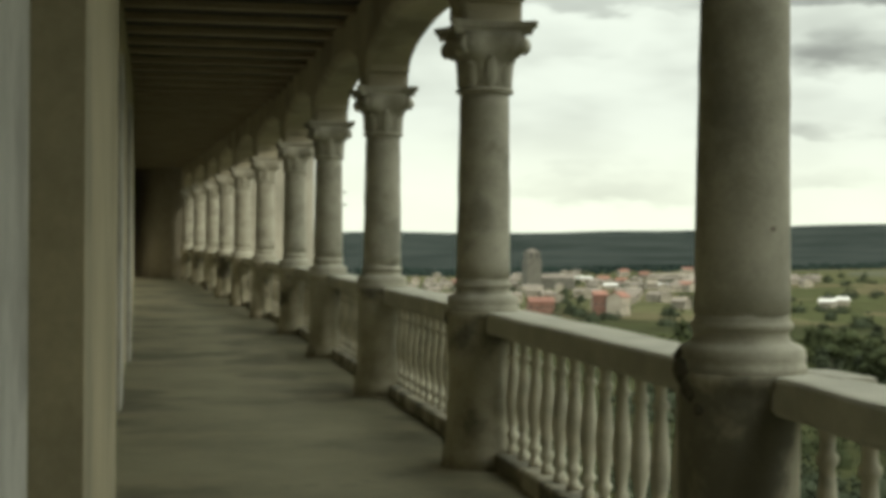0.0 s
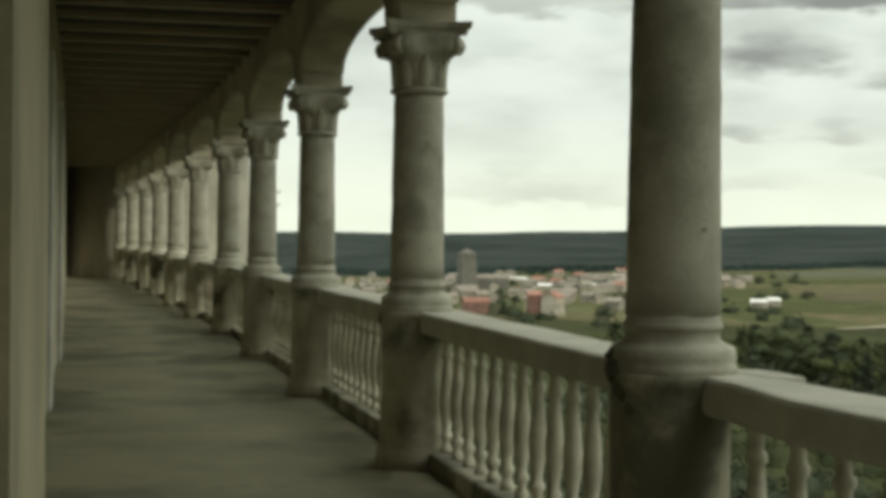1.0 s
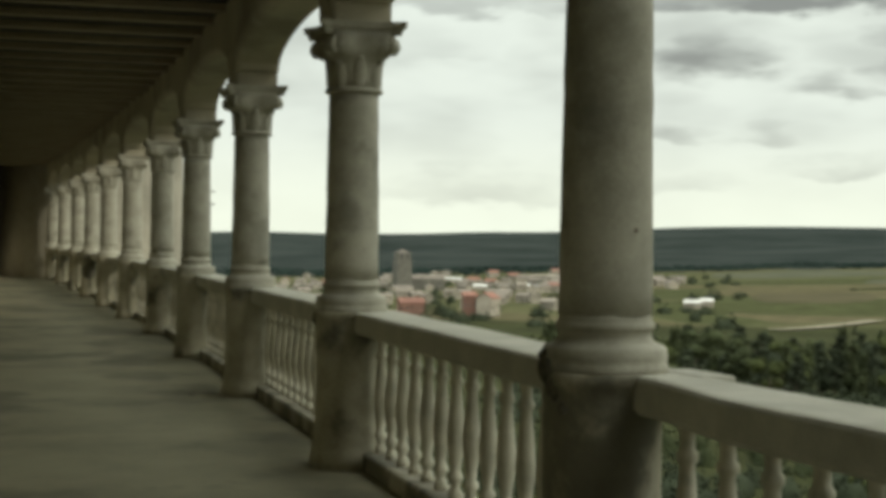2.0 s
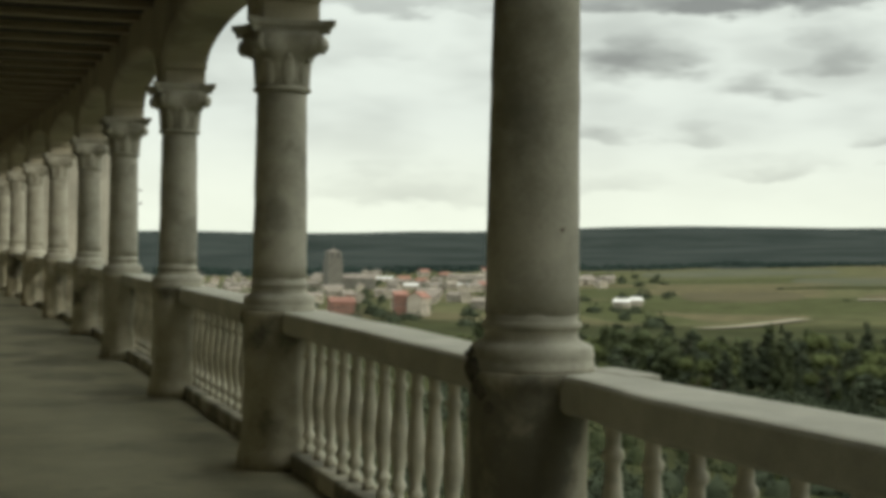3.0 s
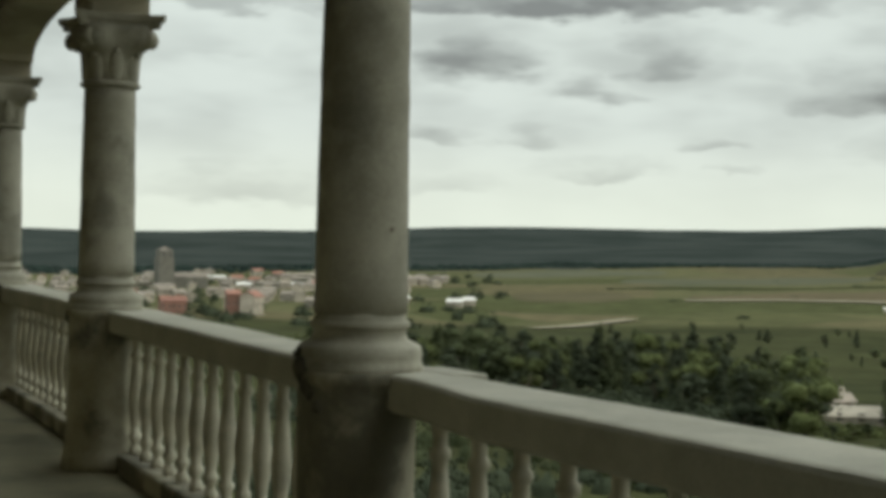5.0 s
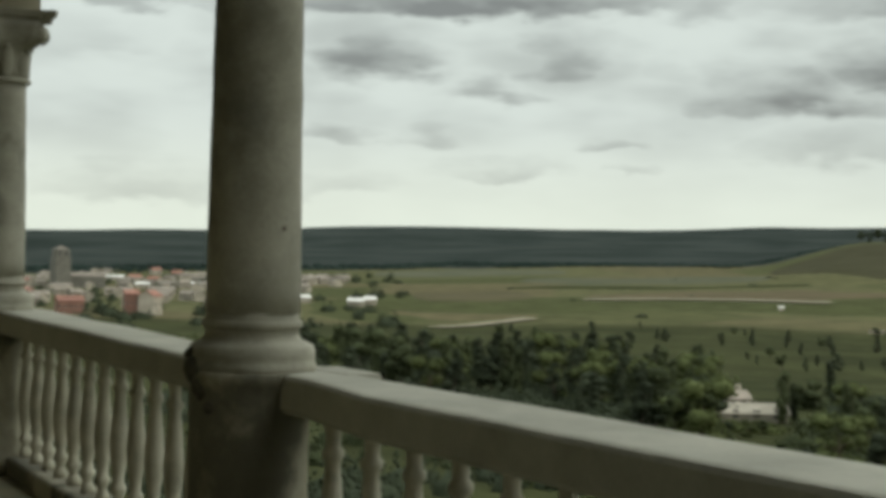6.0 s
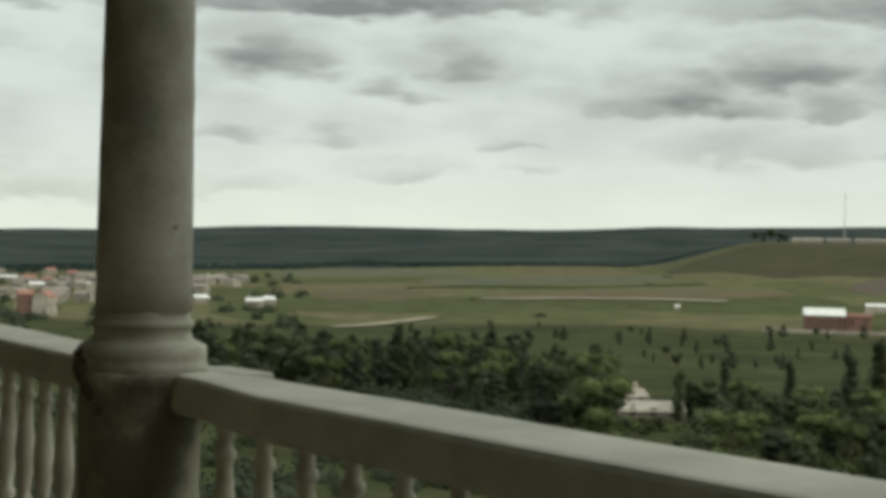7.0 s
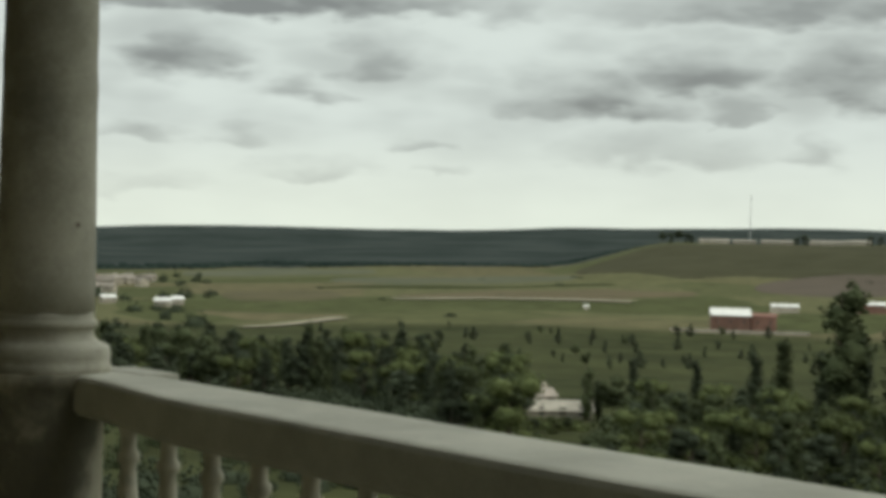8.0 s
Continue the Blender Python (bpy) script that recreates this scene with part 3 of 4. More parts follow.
def balustrade(ya, yb, mesh, extra=0.0, first=0.16, step=0.277, count=15):
    y0, y1 = ya + 0.002, yb - 0.002
    xa, xb = arcade_x(y0) + RAIL_SHIFT, arcade_x(y1) + RAIL_SHIFT
    turn = math.degrees(math.atan2(xa - xb, y1 - y0))
    top = thing("balustrade", "weathered stone balustrade bay with turned balusters and broad handrail", "balustrade", "balustrade bays between the columns", at=pose(xa, y0, 0, 0, 0, turn))
    length = math.hypot(xb - xa, y1 - y0)
    bm = bmesh.new()
    n = 14
    prof = [(-RAIL_W, RAIL_TOP - RAIL_H + 0.02), (-RAIL_W + 0.02, RAIL_TOP - RAIL_H), (RAIL_W - 0.02, RAIL_TOP - RAIL_H), (RAIL_W, RAIL_TOP - RAIL_H + 0.02), (RAIL_W, RAIL_TOP - 0.022), (RAIL_W - 0.008, RAIL_TOP - 0.007), (RAIL_W - 0.025, RAIL_TOP - 0.002), (-RAIL_W + 0.025, RAIL_TOP - 0.002), (-RAIL_W + 0.008, RAIL_TOP - 0.007), (-RAIL_W, RAIL_TOP - 0.022)]
    prof = [(x + (extra if x > 0 else -1.5 * abs(extra)), z) for x, z in prof]
    rows = []
    cuts = [length * i / n for i in range(n + 1)]
    if extra:  # narrowed by the column to fit its edge in the camera's view
        cuts = [y for y in cuts if y < length - 0.4] + [length - 0.36, length - 0.14]
    for y in cuts:
        inset = 0.11 * smooth(length - 1.1, length - 0.3, y) if extra else 0.0
        rows.append([bm.verts.new((x + (inset if x < 0 else 0.0) + 0.006 * noise.noise(Vector((y * 1.3, ya, x))), y, z + 0.006 * noise.noise(Vector((y, ya, z * 5))))) for x, z in prof])
    for a, b in zip(rows, rows[1:]):
        for i in range(len(prof)):
            bm.faces.new((a[i], a[(i + 1) % len(prof)], b[(i + 1) % len(prof)], b[i]))
    bm.faces.new(rows[0][::-1])
    bm.faces.new(rows[-1])
    bmesh.ops.recalc_face_normals(bm, faces=bm.faces)
    part("handrail", bm, STONE_RAIL, top, "broad worn stone handrail")
    if extra:
        part("end_block", box(bmesh.new(), (0.05, length - 0.34, RAIL_TOP - RAIL_H + 0.01), (RAIL_W + extra + 0.085, length - 0.02, RAIL_TOP + 0.003), 0.012), STONE_RAIL, top, "thicker stone block where the rail meets the column")
    part("plinth", box(bmesh.new(), (-0.105, 0, -0.02), (0.105, length, PLINTH), 0.02), STAIN_SHADE, top, "low stone plinth under the balusters")
    for i in range(count):
        o = new("baluster", mesh)
        o.parent = top
        o.matrix_basis = pose(0, first + step * i, PLINTH - 0.005, 0, 0, random.uniform(0, 90))


bm = lathe(bmesh.new(), [(r * 0.84, z * (RAIL_TOP - RAIL_H - PLINTH + 0.012) / BALUSTER_PROFILE[-1][1]) for r, z in BALUSTER_PROFILE], 16, 0.003, 7)
model = part("baluster", bm, BALUSTER, None, "", True)
baluster_mesh = model.data
bpy.data.objects.remove(model)
for ya, yb in zip(COLUMNS, COLUMNS[1:]):
    balustrade(ya, yb, baluster_mesh, *((-0.055, 0.30, 0.262, 16) if yb == COL_Y0 else ()))

# outer castle wall below the gallery, roof above it, unseen sun-blocking tower behind
bm = box(bmesh.new(), (-6.0, Y_BACK - 0.5, -16), (2.3, Y_END + 0.5, -0.36))
tagged(part("castle_wall", bm, CASTLE), "tall castle wall of pale rubble under the gallery", "castle wall", kind="structure")
# this roof is out of view; it stops sun getting in above the ceiling
bm = box(bmesh.new(), (-6.0, Y_BACK - 0.5, CEILING + 0.42), (2.75, Y_END + 0.5, CEILING + 0.62))
tagged(part("roof", bm, ROOF_GREY), "unseen low roof over the castle gallery that keeps the sun out", "roof", kind="structure")


def round_tower(x, y, r, top, label):
    bm = lathe(bmesh.new(), [(r * 1.1, -30), (r, -12), (r, top - 2.4), (r + 0.5, top - 1.8), (r + 0.5, top)], 40)
    t = tagged(part("tower", bm, CASTLE), label, "tower", kind="structure")
    t.matrix_basis = pose(x, y, 0)


# added out of view to keep the sun off the near columns
round_tower(22.0, -24.0, 7.2, 24.0, "unseen round masonry tower added to shade the near columns")
round_tower(2.4, 51.6, 3.0, 7.0, "pale round turret beyond the gallery's end")

# ---------------------------------------------------------------- the land
def tilt(az):
    return 0.02 * (max(-20.0, min(75.0, az)) - 14.0)


def ground(r, az):
    """Height of the land at r metres from the castle, az degrees to the right of the gallery's line."""
    if r < 120:
        z = -13 - 12 * (r / 120)
    elif r < 900:
        z = -25 - 25 * smooth(-150, 900, r) / 1.0 + 25 * smooth(-150, 900, 120)
    else:
        z = -25 - 25 + 25 * smooth(-150, 900, 120)
    z += r * math.tan(radians(tilt(az))) * smooth(500, 1500, r)
    z += r * math.tan(radians(0.80)) * smooth(2200, 4700, r)
    # a low plateau on the right, with the mast
    z += 33 * smooth(39.3, 44.2, az) * smooth(1450, 2050, r) * (1 - smooth(2600, 3800, r))
    p = Vector((r * math.sin(radians(az)), r * math.cos(radians(az)), 0))
    z += noise.noise(p * 0.004) * 3.0 * smooth(100, 600, r) + noise.noise(p * 0.0011 + Vector((5, 3, 1))) * 9.0 * smooth(700, 1800, r)
    z += 14 * noise.noise(p * 0.0016 + Vector((9, 1, 4))) * smooth(2200, 3500, r)
    return z


def spot(az, r, lift=0.0, turn=0.0):
    return pose(r * math.sin(radians(az)), r * math.cos(radians(az)), ground(r, az) + lift, 0, 0, turn - az)


def land():
    bm = bmesh.new()
    azs = [-180 + 5 * i for i in range(33)] + [-15 + 0.5 * i for i in range(160)] + [65 + 5 * i for i in range(23)]
    radii = [8.0]
    while radii[-1] < 4800:
        radii.append(min(4850.0, radii[-1] * 1.022))
    rows = [[bm.verts.new((r * math.sin(radians(a)), r * math.cos(radians(a)), ground(r, a))) for a in azs] for r in radii]
    for a, b in zip(rows, rows[1:]):
        for i in range(len(azs)):
            j = (i + 1) % len(azs)
            bm.faces.new((a[i], b[i], b[j], a[j]))
    bm.faces.new(rows[0])
    bmesh.ops.recalc_face_normals(bm, faces=bm.faces)
    tagged(part("ground", bm, LAND, None, "", True), "wide plain of green fields, tan plots and meadow", "ground", kind="structure")


land()


# ---------------------------------------------------------------- trees
def clump(bm, c, r, rnd):
    """A ragged little tuft of leaves."""
    vs = []
    for d in ((1, 0, 0), (-1, 0, 0), (0, 1, 0), (0, -1, 0), (0, 0, 1), (0, 0, -1)):
        k = r * rnd.uniform(0.55, 1.25)
        vs.append(bm.verts.new((c[0] + d[0] * k + rnd.uniform(-0.3, 0.3) * r, c[1] + d[1] * k + rnd.uniform(-0.3, 0.3) * r, c[2] + d[2] * k * 0.8 + rnd.uniform(-0.3, 0.3) * r)))
    for a, b2, c2 in ((0, 2, 4), (2, 1, 4), (1, 3, 4), (3, 0, 4), (2, 0, 5), (1, 2, 5), (3, 1, 5), (0, 3, 5)):
        bm.faces.new((vs[a], vs[b2], vs[c2]))


ball = bmesh.new()
bmesh.ops.create_icosphere(ball, subdivisions=2, radius=1.0)
ball.verts.ensure_lookup_table()
BALL_VERTS = [v.co.copy() for v in ball.verts]
BALL_FACES = [tuple(v.index for v in f.verts) for f in ball.faces]
ball.free()


def core(c, r, flat, rnd):
    """Vertices of a lumpy mass of foliage."""
    c, off = Vector(c), Vector((rnd.uniform(0, 90), rnd.uniform(0, 90), 0))
    return [c + Vector((v.x, v.y, v.z * flat)) * r * (1 + 0.45 * noise.noise(v * 1.7 + off)) for v in BALL_VERTS]


def limb(bm, a, b2, ra, rb, steps=6):
    a, b2 = Vector(a), Vector(b2)
    q = (b2 - a).to_track_quat("Z", "Y").to_matrix()
    rings = [[bm.verts.new(p + q @ Vector((r * math.cos(2 * math.pi * i / steps), r * math.sin(2 * math.pi * i / steps), 0))) for i in range(steps)] for p, r in ((a, ra), (b2, rb))]
    for i in range(steps):
        bm.faces.new((rings[0][i], rings[0][(i + 1) % steps], rings[1][(i + 1) % steps], rings[1][i]))
    bm.faces.new(rings[1])


def tree(shape, material, label, seed):
    """A tree 10 m high: round, poplar or pine."""
    rnd = random.Random(seed)
    t = thing("tree", label, "tree", "trees below the castle")
    bm = bmesh.new()
    tall = {"round": 5.5, "poplar": 8.5, "pine": 7.5}[shape]
    limb(bm, (0, 0, -0.4), (0.15, 0.1, tall * 0.5), 0.22, 0.15)
    limb(bm, (0.15, 0.1, tall * 0.5), (0.05, 0.2, tall), 0.15, 0.06)
    for i in range(5):
        a, z = rnd.uniform(0, 6.28), tall * rnd.uniform(0.35, 0.85)
        out = 0.7 if shape == "poplar" else 2.0
        limb(bm, (0.1, 0.1, z), (out * math.cos(a), out * math.sin(a), z + rnd.uniform(0.6, 1.8)), 0.08, 0.03, 5)
    part("trunk", bm, BARK, t)
    bm = bmesh.new()
    lobes = []
    for i in range(9 if shape == "round" else 7):
        a, k = rnd.uniform(0, 6.28), rnd.uniform(0.3, 1.0)
        if shape == "round":
            lobes.append((2.3 * k * math.cos(a), 2.3 * k * math.sin(a), rnd.uniform(1.4, 8.3), rnd.uniform(1.3, 2.0), 0.9))
        elif shape == "poplar":
            lobes.append((0.35 * math.cos(a), 0.35 * math.sin(a), 1.3 + i * 1.2, 1.3 - 0.12 * abs(i - 2.2), 1.3))
        else:
            lobes.append((1.7 * k * math.cos(a) * (1 - i * 0.09), 1.7 * k * math.sin(a) * (1 - i * 0.09), 1.6 + i * 1.18, 2.0 - i * 0.2, 0.85))
    for x, y, z, r, stretch in lobes:
        vs = [bm.verts.new(v) for v in core((x, y, min(z, 9.9 - r * 0.8)), r * 0.62, stretch, rnd)]
        for f in BALL_FACES:
            bm.faces.new([vs[i] for i in f])
        for _ in range(64):
            v = Vector((rnd.gauss(0, 1), rnd.gauss(0, 1), rnd.gauss(0, 1))).normalized() * r * rnd.uniform(0.5, 1.12)
            clump(bm, (x + v.x, y + v.y, min(9.9, z + v.z * stretch)), rnd.uniform(0.13, 0.27), rnd)
    part("crown", bm, material, t, "", True)
    return t


TREES = {
    "round": [tree("round", LEAF_MID, "dense green broadleaf tree on the slope below the castle", 1), tree("round", LEAF_DARK, "dark green broadleaf tree on the slope below the castle", 2)],
    "light": [tree("round", LEAF_LIGHT, "light yellow-green leafy tree below the castle", 3)],
    "poplar": [tree("poplar", LEAF_MID, "tall narrow green poplar below the castle", 4), tree("poplar", LEAF_DARK, "tall narrow dark poplar below the castle", 5)],
    "pine": [tree("pine", LEAF_DARK, "dark pine with ragged crown below the castle", 6), tree("pine", LEAF_DARK, "dark pointed pine below the castle", 7)],
}
placed = set()


def plant(kind, az, r, tall, rnd):
    t = TREES[kind][rnd.randrange(len(TREES[kind]))]
    k = tall / 10.0
    w = k * rnd.uniform(0.9, 1.25)
    m = spot(az, r, -0.2, rnd.uniform(0, 360)) @ Matrix.Diagonal((w, w, k, 1))
    if t.name in placed:
        copy_thing(t, m)
    else:
        placed.add(t.name)
        t.matrix_basis = m


def woods():
    rnd = random.Random(11)
    # the dark grove under the gallery
    for _ in range(112):
        plant(rnd.choice(("pine", "pine", "pine", "poplar", "poplar", "poplar", "round", "light")), rnd.uniform(19.5, 35.0), rnd.uniform(290, 460), rnd.uniform(7.5, 13.5), rnd)
    for _ in range(50):
        plant(rnd.choice(("pine", "round", "poplar", "poplar", "light")), rnd.uniform(33.5, 38.4), rnd.uniform(210, 380), rnd.uniform(7, 11.5), rnd)
    # the valley with willows and poplars
    for _ in range(80):
        az = rnd.uniform(38.2, 58)
        r = rnd.uniform(170, 300) if az > 41.4 else rnd.uniform(120, 170)
        plant(rnd.choice(("round", "round", "light", "poplar", "pine")), az, r, rnd.uniform(5.5, 8.5), rnd)
    for _ in range(16):
        plant("light", rnd.uniform(44, 56), rnd.uniform(165, 270), rnd.uniform(5.5, 8.0), rnd)
    for az, r, tall in ((50.2, 300, 24), (50.9, 306, 19), (49.4, 310, 15), (52.3, 300, 21), (47.0, 330, 14), (48.0, 325, 14), (42.6, 330, 11), (44.9, 335, 11), (53.5, 290, 17)):
        plant("poplar", az, r, tall, rnd)
    for az, r, tall, kind in ((39.0, 255, 2.6, "round"), (39.7, 250, 2.8, "light"), (40.2, 255, 2.7, "round"), (40.9, 280, 8.5, "poplar"), (41.3, 284, 8.0, "poplar"), (37.6, 300, 10.5, "round"), (37.0, 310, 9.5, "pine")):
        plant(kind, az, r, tall, rnd)
    # young trees scattered over the meadow
    for _ in range(74):
        plant(rnd.choice(("pine", "round", "pine")), rnd.uniform(30, 54), rnd.uniform(500, 900), rnd.uniform(3.0, 6.5), rnd)
    # on the plateau
    for az, r in ((43.5, 2040), (43.8, 2046), (44.1, 2050), (44.4, 2045), (44.6, 2048), (48.4, 2050), (48.7, 2046), (51.0, 2060), (51.3, 2055)):
        plant("round", az, r, rnd.uniform(12, 18), rnd)


def thicket(name, label, material, spots, seed):
    """Bushes that nobody could count, as one mesh."""
    rnd = random.Random(seed)
    verts, faces = [], []
    for az, r, wide, tall in spots:
        x, y, z = r * math.sin(radians(az)), r * math.cos(radians(az)), ground(r, az)
        n0 = len(verts)
        verts += [tuple(v) for v in core((x, y, z), wide * 0.72, 0.8 * tall / wide, rnd)]
        faces += [tuple(n0 + i for i in f) for f in BALL_FACES]
        for _ in range(44):
            a, d, k = rnd.uniform(0, 6.28), wide * math.sqrt(rnd.random()), rnd.uniform(0.5, 1.0) * wide * 0.14
            c = (x + d * math.cos(a), y + d * math.sin(a), z + tall * rnd.uniform(0.3, 1.05) * math.sqrt(max(0.04, 1 - (d / wide) ** 2)))
            n0 = len(verts)
            for q in ((1, 0, 0), (-1, 0, 0), (0, 1, 0), (0, -1, 0), (0, 0, 1), (0, 0, -1)):
                s = k * rnd.uniform(0.6, 1.3)
                verts.append(tuple(c[i] + q[i] * s + rnd.uniform(-0.25, 0.25) * k for i in range(3)))
            faces += [tuple(n0 + i for i in q) for q in ((0, 2, 4), (2, 1, 4), (1, 3, 4), (3, 0, 4), (2, 0, 5), (1, 2, 5), (3, 1, 5), (0, 3, 5))]
    me = bpy.data.meshes.new(name)
    me.from_pydata(verts, [], faces)
    me.materials.append(material)
    me.polygons.foreach_set("use_smooth", [True] * len(faces))
    tagged(new(name, me), label, "bushes", kind="stuff")


def thickets():
    rnd = random.Random(77)
    dark = [(rnd.uniform(18, 36), rnd.uniform(250, 480), rnd.uniform(2.5, 5), rnd.uniform(1.5, 4.0)) for _ in range(300)]
    mid = [(rnd.uniform(10, 62), rnd.uniform(55, 250), rnd.uniform(1.5, 3.5), rnd.uniform(2, 5)) for _ in range(420)]
    near = [s for s in mid if s[1] < 190]
    mid = [s for s in mid if s[1] >= 190]
    mid = [s for s in mid if not (37.8 < s[0] < 41.4 and s[1] > 200)]
    mid += [(rnd.uniform(41.4, 60), rnd.uniform(230, 330), rnd.uniform(2, 4), rnd.uniform(2, 6)) for _ in range(150)]
    light = [(rnd.uniform(30, 60), rnd.uniform(120, 260), rnd.uniform(2, 4), rnd.uniform(2, 5)) for _ in range(60)]
    light = [s for s in light if not (37.8 < s[0] < 41.4 and s[1] > 200)]
    light += [(38.8 + 0.22 * i, 262 - 2 * (i % 3), 2.2, 2.0) for i in range(9)]
    town = [(rnd.uniform(6, 27), rnd.uniform(700, 1900), rnd.uniform(4, 8), rnd.uniform(5, 10)) for _ in range(150)]
    hedge = [(rnd.uniform(26, 56), rnd.uniform(900, 1900), rnd.uniform(3, 6), rnd.uniform(1.5, 3)) for _ in range(16)]
    thicket("pine_thicket", "dense dark pine undergrowth on the slope", LEAF_DARK, dark, 1)
    thicket("green_thicket", "green bushes covering the slope under the castle", LEAF_MID, mid, 2)
    thicket("shrub_thicket", "dark green shrubs at the foot of the castle", LEAF_DARK, near, 6)
    thicket("light_thicket", "light green bushes in the valley", LEAF_LIGHT, light, 3)
    thicket("town_bushes", "dark trees and hedges between the town houses", LEAF_DARK, town, 4)
    thicket("field_hedges", "dark hedges between the fields", LEAF_DARK, hedge, 5)


thickets()
woods()


def far_forest():
    rnd = random.Random(5)
    verts, faces = [], []
    for i in range(3000):
        az = rnd.uniform(-14, 64)
        near = 2060 + (1000 * smooth(39, 45, az)) + 120 * noise.noise(Vector((az * 0.4, 0, 0)))
        r = near + 230 * rnd.random()
        x, y, z = r * math.sin(radians(az)), r * math.cos(radians(az)), ground(r, az)
        w, h = rnd.uniform(5, 9), rnd.uniform(1.0, 2.6)
        n0 = len(verts)
        for k in range(5):
            a = 1.2566 * k + i
            verts.append((x + w * math.cos(a), y + w * math.sin(a), z + h * 0.3))
        for k in range(5):
            a = 1.2566 * k + i + 0.6
            verts.append((x + 0.7 * w * math.cos(a), y + 0.7 * w * math.sin(a), z + h * rnd.uniform(0.7, 0.95)))
        verts += [(x, y, z - 1), (x, y, z + h)]
        for k in range(5):
            j = (k + 1) % 5
            faces += [(n0 + k, n0 + j, n0 + 5 + k), (n0 + j, n0 + 5 + j, n0 + 5 + k), (n0 + 5 + k, n0 + 5 + j, n0 + 11), (n0 + j, n0 + k, n0 + 10)]
    me = bpy.data.meshes.new("pine_forest")
    me.from_pydata(verts, [], faces)
    me.materials.append(WOODS)
    for p in me.polygons:
        p.use_smooth = True
    tagged(new("pine_forest", me), "dark bluish pine forest covering the far plain", "forest", kind="stuff")


far_forest()


# ---------------------------------------------------------------- town, sheds and farm
def house(w, d, h, rise, wall, roof, label, windows=4, chimney=True, name="house", category="house", group="houses of the town"):
    t = thing(name, label, category, group)
    bm = bmesh.new()
    vs = [bm.verts.new(c) for c in ((-w / 2, -d / 2, -2), (w / 2, -d / 2, -2), (w / 2, d / 2, -2), (-w / 2, d / 2, -2), (-w / 2, -d / 2, h), (w / 2, -d / 2, h), (w / 2, d / 2, h), (-w / 2, d / 2, h), (-w / 2, 0, h + rise), (w / 2, 0, h + rise))]
    for q in ((3, 2, 1, 0), (0, 1, 5, 4), (2, 3, 7, 6), (1, 2, 6, 9, 5), (3, 0, 4, 8, 7)):
        bm.faces.new([vs[i] for i in q])
    part("wall", bm, wall, t)
    bm = bmesh.new()
    o = 0.5
    for s in (-1, 1):
        a = [(-w / 2 - o, 0, h + rise + 0.1), (w / 2 + o, 0, h + rise + 0.1), (w / 2 + o, s * (d / 2 + o), h - o * rise / (d / 2) + 0.1), (-w / 2 - o, s * (d / 2 + o), h - o * rise / (d / 2) + 0.1)]
        lo = [bm.verts.new(c) for c in a]
        hi = [bm.verts.new((c[0], c[1], c[2] + 0.28)) for c in a]
        bm.faces.new(lo)
        bm.faces.new(hi[::-1])
        for i in range(4):
            bm.faces.new((lo[i], lo[(i + 1) % 4], hi[(i + 1) % 4], hi[i]))
    bmesh.ops.recalc_face_normals(bm, faces=bm.faces)
    r = part("roof", bm, roof, t)
    if chimney:
        part("chimney", box(bmesh.new(), (w * 0.22, 0.4, h + rise * 0.5), (w * 0.22 + 0.9, 1.3, h + rise + 1.3), 0.05), wall, r)
    for i in range(windows):
        x = -w / 2 + w * (i + 0.5) / windows
        win = part("window", box(bmesh.new(), (x - 0.55, -d / 2 - 0.06, h * 0.5), (x + 0.55, -d / 2 + 0.1, h * 0.5 + 1.4)), DARK_GLASS, t, "dark window")
        part("sill", box(bmesh.new(), (x - 0.7, -d / 2 - 0.18, h * 0.5 - 0.16), (x + 0.7, -d / 2 + 0.05, h * 0.5 - 0.004)), WALL_PALE, win)
    if windows:
        part("door", box(bmesh.new(), (w * 0.1, -d / 2 - 0.07, 0), (w * 0.1 + 1.1, -d / 2 + 0.1, 2.1)), BARK, t, "dark door")
    return t


